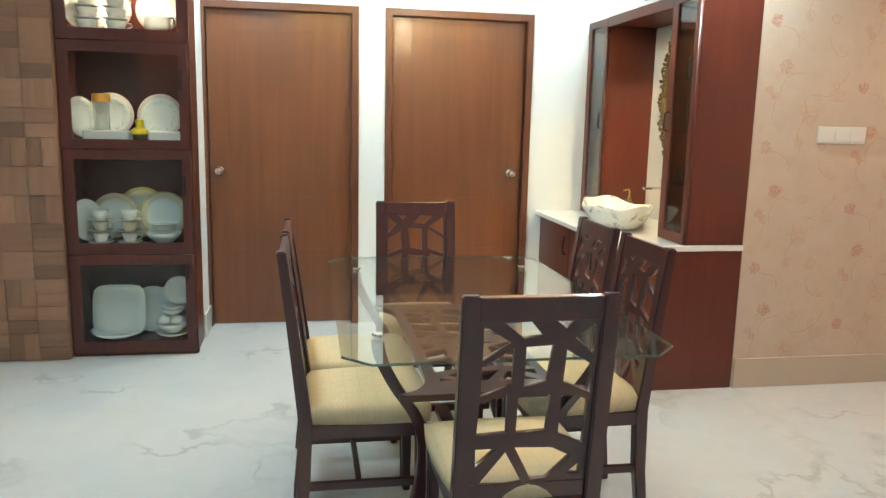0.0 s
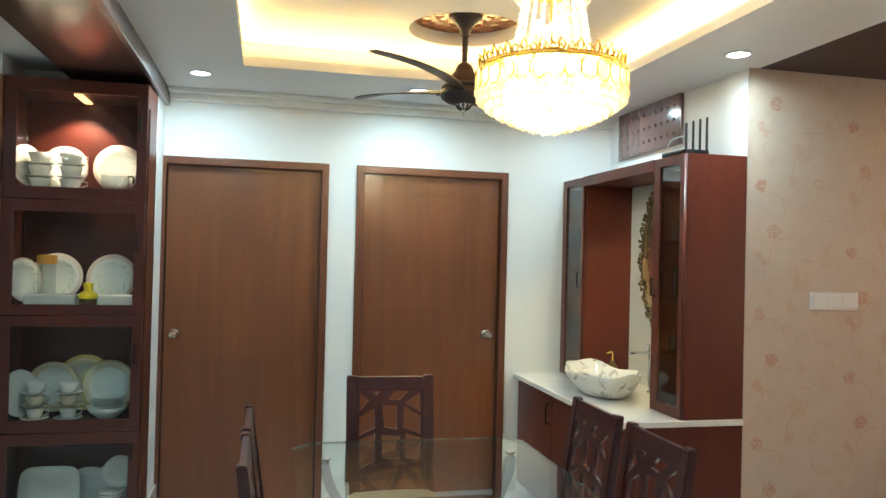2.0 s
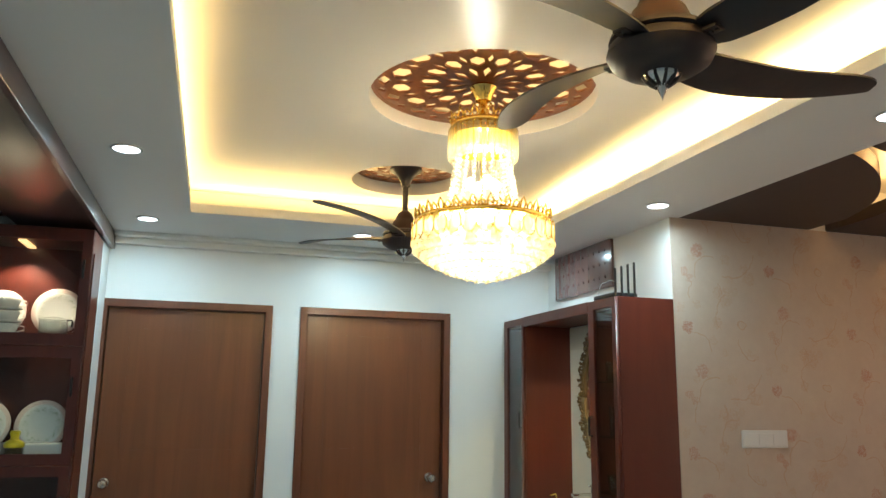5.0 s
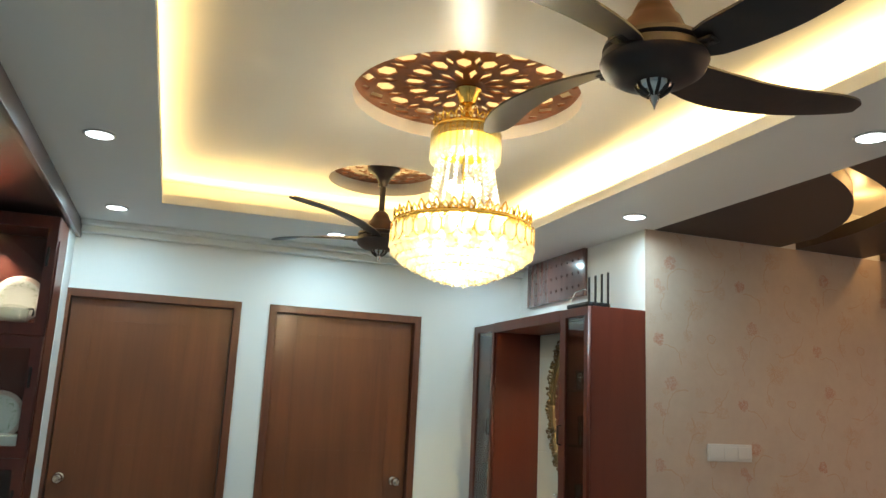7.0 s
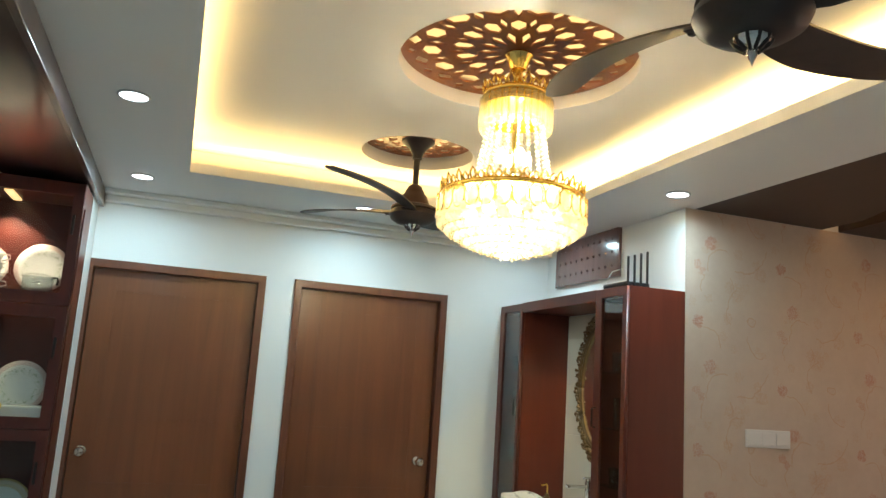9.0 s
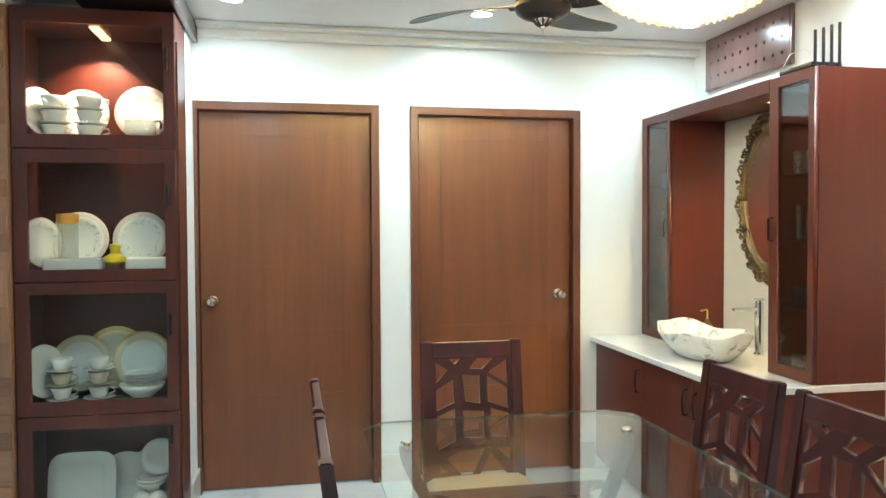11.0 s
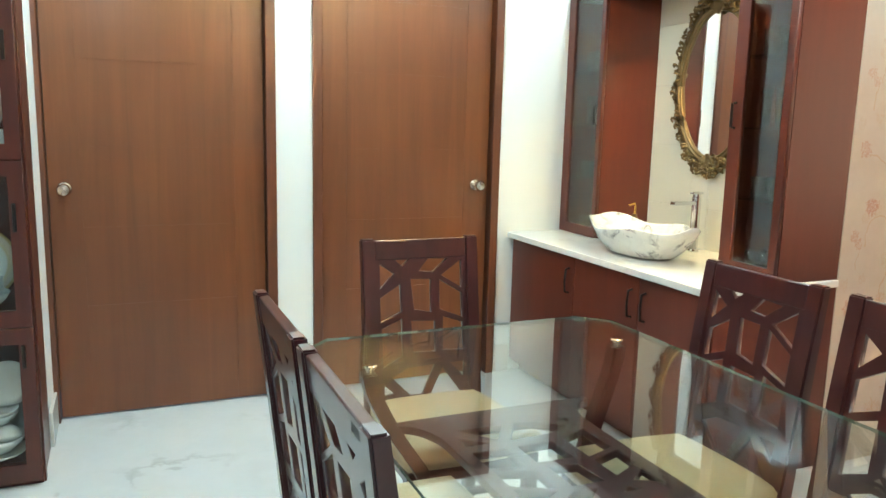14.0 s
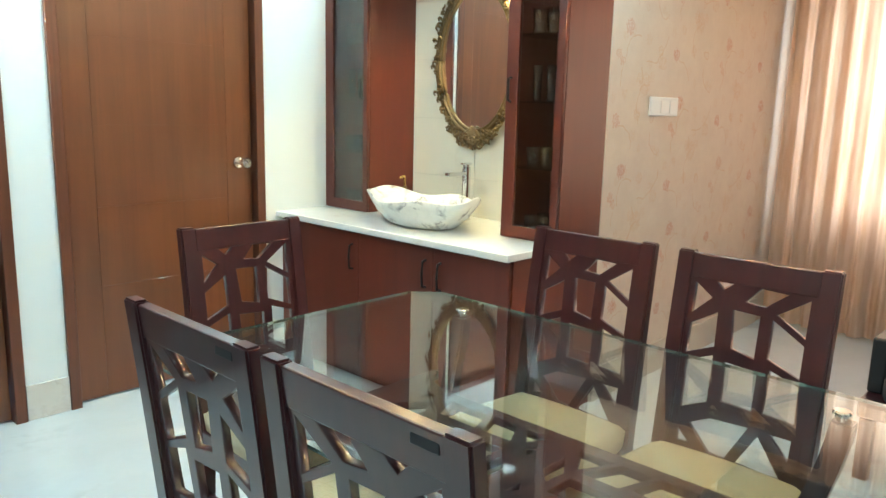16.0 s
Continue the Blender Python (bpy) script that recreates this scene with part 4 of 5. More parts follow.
part("lever_base", lathe([(0.0, 0.264), (0.019, 0.264), (0.017, 0.276), (0.0, 0.276)], at=(2.44, 4.65, SZ + 0.001), segs=16), CHROME, tap, smooth=True)
soap = thing("soap_dispenser", (2.37, 5.02, SZ), "small gold soap dispenser beside the basin", "soap dispenser")
part("bottle", lathe([(0.0, 0), (0.03, 0), (0.032, 0.01), (0.030, 0.10), (0.014, 0.125), (0.012, 0.14), (0.0, 0.14)], at=(2.37, 5.02, SZ + 0.001), segs=20), OLDGOLD, soap, smooth=True)
part("pump", tube([(2.37, 5.02, SZ + 0.141), (2.37, 5.02, SZ + 0.185), (2.365, 5.02, SZ + 0.195), (2.32, 5.0, SZ + 0.19)], 0.006, 8), GOLD, soap)


# ---- mirror ----
def mirror():
    my, mz, a, b = 4.68, 1.58, 0.285, 0.40
    x = NICHE_X - 0.007
    t = thing("wall_mirror", (x, my, mz - b), "oval wall mirror in an ornate gilt frame", "mirror")
    bm = bmesh.new()
    vs = [bm.verts.new((x - 0.012, my + (a - 0.055) * math.cos(2 * math.pi * i / 64), mz + (b - 0.065) * math.sin(2 * math.pi * i / 64))) for i in range(64)]
    back = [bm.verts.new(v.co + Vector((0.008, 0, 0))) for v in vs]
    bm.faces.new(vs), bm.faces.new(back[::-1])
    for i in range(64):
        bm.faces.new((vs[i], back[i], back[(i + 1) % 64], vs[(i + 1) % 64]))
    bmesh.ops.recalc_face_normals(bm, faces=bm.faces)
    part("glass", bm, MIRROR, t, "silvered oval mirror glass")
    f = bmesh.new()
    for off, r, lift in ((0.055, 0.009, 0.016), (0.038, 0.013, 0.016), (0.016, 0.011, 0.013)):
        pts = [(x - lift, my + (a - off) * math.cos(2 * math.pi * i / 72), mz + (b - off) * math.sin(2 * math.pi * i / 72)) for i in range(73)]
        tube(pts, r, 8, bm=f)
    part("frame", f, OLDGOLD, t, "gilt oval moulding", smooth="all")
    rnd = random.Random(5)
    o = bmesh.new()
    # curled leaves and shells, thickest at the top and bottom
    for i in range(110):
        ang = 2 * math.pi * (i + 0.5) / 110
        k = abs(math.sin(ang)) ** 4
        for _ in range(1 + int(3 * k)):
            off = rnd.uniform(0.0, 0.040) - k * rnd.uniform(0, 0.045)
            cy, cz = my + (a - off) * math.cos(ang), mz + (b - off) * math.sin(ang)
            s = rnd.uniform(0.009, 0.017) * (1 + 0.5 * k)
            turn = rnd.uniform(0, 6.28)
            pts = [(x - 0.024 - 0.012 * math.sin(q * 0.8) - 0.008 * k, cy + s * (1 - q * 0.12) * math.cos(turn + q * 0.9), cz + s * (1 - q * 0.12) * math.sin(turn + q * 0.9)) for q in range(6)]
            tube(pts, [0.0045 + 0.0016 * min(q, 5 - q) for q in range(6)], 5, bm=o)
    for sgn in (-1, 1):
        for q in range(-5, 6):
            an = sgn * math.pi / 2 + q * 0.16
            tip = (x - 0.022, my + 0.10 * math.cos(an) * (1 if abs(q) < 4 else 1.2), mz + sgn * (b - 0.07) + 0.115 * math.sin(an) * (1 - 0.03 * abs(q)))
            tube([(x - 0.03, my, mz + sgn * (b - 0.075)), (x - 0.036, (my + tip[1]) / 2, (mz + sgn * (b - 0.075) + tip[2]) / 2), tip], [0.006, 0.010, 0.004], 6, bm=o)
    part("ornament", o, OLDGOLD, t, "gilt leaf and shell carving", smooth="all", kind="stuff")


mirror()

# ---- vent panel, router, switches ----
vent = thing("vent_panel", (NICHE_X, 4.92, 2.24), "dark brown perforated vent panel under the ceiling", "vent")
vh = [circle(0.0105, 10, (0.055 + 0.0716 * i, 0.06 + 0.083 * j)) for i in range(10) for j in range(3)]
vp = plate(rect(0.0, 0.755, 0.0, 0.285), vh, 0.012, 0.001)
vp.transform(Matrix.Translation((NICHE_X - 0.013, 4.545, 2.245)) @ Matrix(((0, 0, -1, 0), (1, 0, 0, 0), (0, 1, 0, 0), (0, 0, 0, 1))))
part("grille", vp, VENTM, vent, "board with rows of round holes")
vf = bmesh.new()
for a, b, c_, d in ((4.532, 4.546, 2.236, 2.53), (5.299, 5.313, 2.236, 2.53), (4.5465, 5.2985, 2.236, 2.247), (4.5465, 5.2985, 2.518, 2.53)):
    bx(vf, NICHE_X - 0.022, NICHE_X - 0.001, a, b, c_, d, r=0.002)
part("frame", vf, VENTM, vent)
# black sheet stands in for the shade behind the holes
part("backing", box(NICHE_X - 0.012, NICHE_X - 0.001, 4.5535, 5.2915, 2.2505, 2.5125), BLACK, vent)
rt = thing("wifi_router", (2.30, 4.06, UT), "black router with four upright antennas on the cabinet", "router")
part("body", box(2.215, 2.36, 3.975, 4.19, UT + 0.001, UT + 0.026, r=0.008), BLACK, rt)
for i in range(4):
    part("antenna", box(2.219 + 0.0375 * i, 2.229 + 0.0375 * i, 3.960, 3.972, UT + 0.004, UT + 0.150 + 0.012 * i, r=0.003), BLACK, rt)
cab = tube([(2.24, 4.192, UT + 0.014), (2.255, 4.215, UT + 0.05), (2.27, 4.19, UT + 0.10), (2.30, 4.14, UT + 0.115), (2.335, 4.10, UT + 0.08), (2.345, 4.08, UT + 0.03)], 0.0018, 6)
tagged(part("router_cable", cab, PLASTIC, smooth="all"), "thin white cable behind the router", "cable")
sw = thing("switch_plate", (3.055, PAPER_Y, 1.33), "white three-module switch plate on the wallpaper", "switch")
part("plate", box(2.915, 3.20, PAPER_Y - 0.010, PAPER_Y - 0.001, 1.333, 1.423, r=0.004), PLASTIC, sw)
for i in range(3):
    part("rocker", box(2.926 + 0.09 * i, 3.009 + 0.09 * i, PAPER_Y - 0.014, PAPER_Y - 0.0105, 1.347, 1.409, r=0.002), PLASTIC, sw)
sw2 = thing("switch_plate", (4.05, PAPER_Y, 0.35), "white socket plate low on the wallpaper", "switch")
part("plate", box(3.98, 4.13, PAPER_Y - 0.010, PAPER_Y - 0.001, 0.32, 0.40, r=0.004), PLASTIC, sw2)

# ---- display cabinet ----
SX0, SX1, SY0, SY1, ST = -1.075, -0.3865, 4.845, 5.185, 2.425
dc = thing("display_cabinet", ((SX0 + SX1) / 2, SY0, 0), "tall dark red-brown crockery cabinet with glass doors", "cabinet")
b = bmesh.new()
bx(b, SX0, SX0 + 0.02, SY0 + 0.021, SY1, 0.0, ST, r=0.001)
bx(b, SX1 - 0.02, SX1, SY0 + 0.021, SY1, 0.0, ST, r=0.001)
bx(b, SX0 + 0.0205, SX1 - 0.0205, SY1 - 0.012, SY1, 0.0, ST)
levels = [0.088, 0.61, 1.208, 1.802, 2.36]
bx(b, SX0 + 0.0205, SX1 - 0.0205, SY0 + 0.023, SY1 - 0.0125, 0.0, 0.09)
bx(b, SX0 + 0.0205, SX1 - 0.0205, SY0 + 0.023, SY1 - 0.0125, 2.36, ST)
part("body", b, SHELFW, dc)
for z in (0.652, 1.244, 1.846):
    part("shelf", box(SX0 + 0.0205, SX1 - 0.0205, SY0 + 0.024, SY1 - 0.0125, z, z + 0.008, r=0.001), SHELFG, dc, "clear glass shelf")
part("side_trim", box(SX1 + 0.0005, SX1 + 0.008, SY0 + 0.03, SY0 + 0.07, 0.0, 2.30, r=0.002), SHELFW, dc)
edges = [(0.02, 0.606), (0.61, 1.206), (1.21, 1.80), (1.804, 2.423)]
opens = [(0.090, 0.547), (0.673, 1.152), (1.264, 1.740), (1.866, 2.356)]
for (z0, z1), (o0, o1) in zip(edges, opens):
    d = framed(SX0 + 0.001, SX1 - 0.001, z0, z1, -1.012, -0.438, o0, o1, SY0, 0.02)
    dr = part("door", d, SHELFW, dc, "framed glass door")
    part("pane", box(-1.014, -0.436, SY0 + 0.008, SY0 + 0.012, o0 - 0.002, o1 + 0.002), PANE, dr)
    hz = (o0 + 0.70 * (o1 - o0))
    part("handle", box(-0.428, -0.416, SY0 - 0.016, SY0 - 0.0005, hz - 0.05 if z0 > 0.1 else 0.46, hz + 0.05 if z0 > 0.1 else 0.545, r=0.003), HANDLE, dr, "dark upright pull handle")
part("light", box(-0.76, -0.72, 4.90, 5.14, 2.350, 2.3595, r=0.002), LITWARM, dc, "thin warm cabinet light")


def plate_dish(r, mat, x, y, z, tilt=78, turn=0, square=False, name="dinner_plate", label="round white plate standing in the cabinet"):
    prof = [(0.0, 0.0), (r * 0.55, 0.0), (r * 0.62, 0.004), (r, 0.018), (r * 0.99, 0.021), (r * 0.62, 0.008), (r * 0.55, 0.005), (0.0, 0.005)]
    bm = lathe(prof, segs=36)
    if square:
        for v in bm.verts:
            a = math.atan2(v.co.y, v.co.x)
            k = 1 / (abs(math.cos(a)) ** 5 + abs(math.sin(a)) ** 5) ** 0.2
            v.co.x, v.co.y = v.co.x * k, v.co.y * k
    ob = part(name, bm, mat, smooth="all")
    ob.matrix_world = pose(x, y, z + r * math.sin(radians(tilt)) + 0.002, tilt, 0, turn)
    return tagged(ob, label, "plate", "crockery in the display cabinet")


def cup(x, y, z, mat, label="white patterned cup", r=0.036, h=0.052, saucer=True, wide=1.22):
    c_ = thing("cup", (x, y, z), label + " in the cabinet", "cup", "crockery in the display cabinet")
    part("bowl", lathe([(0.0, 0.006), (r * 0.6, 0.006), (r * 0.7, 0.012), (r, h), (r * 0.95, h), (r * 0.62, 0.016), (0.0, 0.014)], at=(x, y, z), segs=20), mat, c_, smooth="all")
    hp = [(x + r * 0.9, y, z + h * 0.85), (x + r * 1.4, y - 0.004, z + h * 0.8), (x + r * 1.45, y - 0.004, z + h * 0.5), (x + r * 0.85, y, z + h * 0.32)]
    part("handle", tube(hp, 0.0035, 6), mat, c_, smooth="all")
    if saucer:
        part("saucer", lathe([(0.0, 0.0), (r * 0.8, 0.0), (r * wide, 0.008), (r * (wide - 0.04), 0.010), (r * 0.8, 0.004), (0.0, 0.004)], at=(x, y, z), segs=24), mat, c_, smooth="all")
    return c_


def bowl(x, y, z, r, h, mat, label="white bowl in the cabinet", name="bowl"):
    ob = part(name, lathe([(0.0, 0.0), (r * 0.45, 0.0), (r * 0.5, 0.006), (r * 0.85, h * 0.55), (r, h), (r * 0.97, h), (r * 0.8, h * 0.58), (r * 0.45, 0.014), (0.0, 0.012)], at=(x, y, z), segs=28), mat, smooth="all")
    return tagged(ob, label, "bowl", "crockery in the display cabinet")


L1, L2, L3, L4 = 0.0905, 0.6605, 1.2525, 1.8545
SILL = (0.0905, 0.673, 1.264, 1.866)
# bottom shelf: large square plates, platter, tureens
plate_dish(0.150, PORCG, -0.850, 5.02, 0.0925, 80, 0, True, "square_plate", "large pale square plate standing on the bottom shelf")
plate_dish(0.14, PORCG, -0.66, 5.06, 0.0925, 80, -6, False, "dinner_plate", "pale round plate at the back of the bottom shelf")
plate_dish(0.135, PORCG, -0.565, 5.12, 0.0925, 82, 0, False, "dinner_plate", "pale round plate at the back of the bottom shelf")
bowl(-0.845, 4.95, 0.0925, 0.155, 0.045, PORCG, "wide pale platter lying on the bottom shelf", "platter")
plate_dish(0.085, PORC, -0.50, 5.0, 0.275, 80, 4, label="small pale plate standing behind the bowls")
bowl(-0.535, 4.94, 0.0925, 0.098, 0.030, PORC, "pale serving dish under the bowls")
bowl(-0.535, 4.94, 0.118, 0.095, 0.060, PORC, "pale serving bowl stacked on a dish")
for x, y, z in ((-0.575, 4.93, 0.172), (-0.500, 4.92, 0.172), (-0.535, 4.985, 0.172)):
    ob = part("bowl", lathe([(0.0, 0.050), (0.012, 0.050), (0.030, 0.040), (0.042, 0.022), (0.046, 0.004), (0.043, 0.004), (0.0, 0.012)], at=(x, y, z), segs=20), PORC, smooth="all")
    tagged(ob, "small pale bowl turned upside down in a larger one", "bowl", "crockery in the display cabinet")
bowl(-0.530, 4.945, 0.224, 0.066, 0.040, PORC, "small pale bowl on top of the stack")
bowl(-0.530, 4.945, 0.246, 0.068, 0.034, PORC, "shallow pale bowl on top of the stack")
# second shelf
for x, y, r, t in ((-0.865, 5.09, 0.134, 80), (-0.715, 5.13, 0.150, 82), (-0.580, 5.07, 0.140, 79)):
    plate_dish(r, PORCR, x, y, L2 + 0.01, t, 0, label="cream-rimmed plate standing on the shelf")
plate_dish(0.122, PORCG, -1.003, 4.965, L2 + 0.01, 82, 62, label="plate standing sideways against the cabinet wall")
for x in (-0.915, -0.755):
    for k in range(3):
        cup(x, 4.95, L2 + 0.001 + 0.066 * k, PORCC if k % 2 else PORC, "small cream cup stacked on saucers", r=0.047, h=0.060, wide=1.48)
bowl(-0.565, 4.95, L2 + 0.001, 0.102, 0.062, PORCG, "white bowl under a stack of saucers")
for k in range(6):
    bowl(-0.565, 4.95, L2 + 0.058 + 0.0085 * k, 0.082, 0.014, PORCG if k % 2 else PORC, "white saucer in a stack of six", "saucer")
# third shelf
plate_dish(0.132, PORCF, -0.860, 5.08, L3 + 0.01, 78, 4, label="white plate with a faint garland, standing")
plate_dish(0.132, PORCF, -0.580, 5.08, L3 + 0.01, 78, -4, label="white plate with a pink rim, standing")
plate_dish(0.118, PORCF, -1.000, 4.965, L3 + 0.01, 82, 62, label="white plate standing sideways")
for x0, x1 in ((-0.975, -0.725), (-0.625, -0.43)):
    tagged(part("serving_dish", box(x0, x1, 4.90, 5.02, L3 + 0.001, L3 + 0.060, r=0.010), PORC), "white rectangular dish with a lid on the shelf", "dish", "crockery in the display cabinet")
pot = thing("yellow_jar", (-0.665, 4.90, L3), "small glass jar with a bright yellow lid", "jar")
part("jar", lathe([(0.0, 0.0), (0.034, 0.0), (0.040, 0.01), (0.040, 0.035), (0.034, 0.04), (0.0, 0.04)], at=(-0.665, 4.9, L3 + 0.001), segs=24), OLDGOLD, pot, smooth=True)
part("lid", lathe([(0.0, 0.0405), (0.045, 0.0405), (0.049, 0.052), (0.044, 0.066), (0.022, 0.078), (0.019, 0.092), (0.025, 0.108), (0.022, 0.122), (0.0, 0.126)], at=(-0.665, 4.9, L3 + 0.001), segs=24), YELLOW, pot, "bright yellow knobbed lid", smooth=True)
oc = thing("spice_bottle", (-0.885, 4.98, L3), "tall clear jar with an orange lid", "bottle")
part("bottle", lathe([(0.0, 0.0), (0.042, 0.0), (0.044, 0.01), (0.044, 0.20), (0.040, 0.215), (0.0, 0.215)], at=(-0.885, 4.98, L3 + 0.001), segs=24), GLASSWARE, oc, smooth=True)
part("cap", lathe([(0.0, 0.216), (0.048, 0.216), (0.049, 0.25), (0.046, 0.262), (0.0, 0.264)], at=(-0.885, 4.98, L3 + 0.001), segs=24), ORANGE, oc, "orange screw lid", smooth=True)
# top shelf
plate_dish(0.130, PORCF, -0.560, 5.06, L4 + 0.01, 79, -4, label="white plate standing under the cabinet light")
plate_dish(0.122, PORCF, -0.845, 5.12, L4 + 0.01, 82, 0, label="white plate behind the cups")
plate_dish(0.112, PORCF, -1.000, 4.965, L4 + 0.01, 82, 62, label="white plate standing sideways")
for x in (-0.925, -0.775):
    for k in range(3):
        cup(x, 4.95, L4 + 0.001 + 0.066 * k, PORC, "white cup stacked on its saucer", r=0.058, h=0.060)
gp = thing("glass_pot", (-0.555, 4.945, L4), "clear glass pot with lid and dark handle before a plate", "pot", "crockery in the display cabinet")
part("pot", lathe([(0.0, 0.0), (0.060, 0.0), (0.070, 0.012), (0.072, 0.085), (0.069, 0.085), (0.066, 0.014), (0.0, 0.006)], at=(-0.555, 4.945, L4 + 0.001), segs=28), GLASSWARE, gp, smooth="all")
part("lid", lathe([(0.0, 0.086), (0.074, 0.086), (0.075, 0.091), (0.040, 0.102), (0.0, 0.106)], at=(-0.555, 4.945, L4 + 0.001), segs=28), PANE, gp, "clear glass lid", smooth="all")
part("handle", tube([(-0.49, 4.93, L4 + 0.088), (-0.466, 4.925, L4 + 0.088), (-0.462, 4.925, L4 + 0.074), (-0.464, 4.925, L4 + 0.052)], 0.0055, 6), BLACK, gp, "short black handle", smooth="all")


# ---- downlights ----
def downlight():
    t = thing("downlight", (0, 0, 0), "round white recessed downlight, switched on", "light", "ceiling downlights")
    part("rim", lathe([(0.060, 0.0), (0.062, -0.003), (0.055, -0.006), (0.051, -0.006), (0.051, -0.0002)], segs=32), PLASTIC, t, smooth="all", world=False)
    part("diffuser", lathe([(0.0, -0.001), (0.0505, -0.001), (0.0505, -0.0052), (0.0, -0.0056)], segs=32), LIT, t, "glowing round diffuser", world=False)
    return t


dl0 = downlight()
# the fittings out of view are added along with their lamps
for x, y in SPOTS[1:]:
    copy_thing(dl0, pose(x, y, CEIL - 0.0005))
dl0.location = (SPOTS[0][0], SPOTS[0][1], CEIL - 0.0005)


# ---- medallions ----
def rosette(r, n):
    """Holes of a star pattern in rings."""
    holes = []

    def kite(r0, r1, a, wide, blunt=0.5):
        m = r0 + (r1 - r0) * blunt
        c = lambda q, s: (q * math.cos(a + s), q * math.sin(a + s))
        holes.append([c(r0, 0), c(m, wide), c(r1, 0), c(m, -wide)])

    def hexa(r0, r1, a, wide):
        c = lambda q, s: (q * math.cos(a + s), q * math.sin(a + s))
        k = (r1 - r0)
        holes.append([c(r0, 0), c(r0 + k * 0.3, wide), c(r0 + k * 0.8, wide * 0.9), c(r1, 0), c(r0 + k * 0.8, -wide * 0.9), c(r0 + k * 0.3, -wide)])

    step = 2 * math.pi / n
    for i in range(n):
        a = i * step
        kite(r * 0.13, r * 0.36, a, step * 0.30, 0.65)
        hexa(r * 0.36, r * 0.56, a + step / 2, step * 0.30)
        kite(r * 0.42, r * 0.60, a, step * 0.13)
        hexa(r * 0.64, r * 0.82, a, step * 0.30)
        kite(r * 0.60, r * 0.78, a + step / 2, step * 0.13)
        kite(r * 0.80, r * 0.94, a + step / 2, step * 0.26)
        kite(r * 0.86, r * 0.955, a, step * 0.14)
    return holes


for y, r, n in ((CHAND_Y, 0.441, 14), (FANS_Y[0], 0.270, 12), (FANS_Y[1], 0.284, 12)):
    t = thing("ceiling_medallion", (AXIS_X, y, 2.762 if r > 0.4 else 2.775), "round brown fretwork medallion set in the ceiling", "ceiling medallion", "ceiling medallions")
    mesh = plate(circle(r * 0.962, 72), rosette(r, n), 0.010, 0.001)
    part("fretwork", mesh, MEDAL, t, "star fretwork panel", world=False)
    mesh = plate(circle(r, 72), [circle(r * 0.963, 72)], 0.013, 0.001)
    mesh.transform(Matrix.Translation((0, 0, -0.002)))
    part("rim", mesh, MEDAL, t, "plain wooden rim", world=False)


# ---- fans ----
FAN_R, FAN_LIFT = 0.72, 0.042


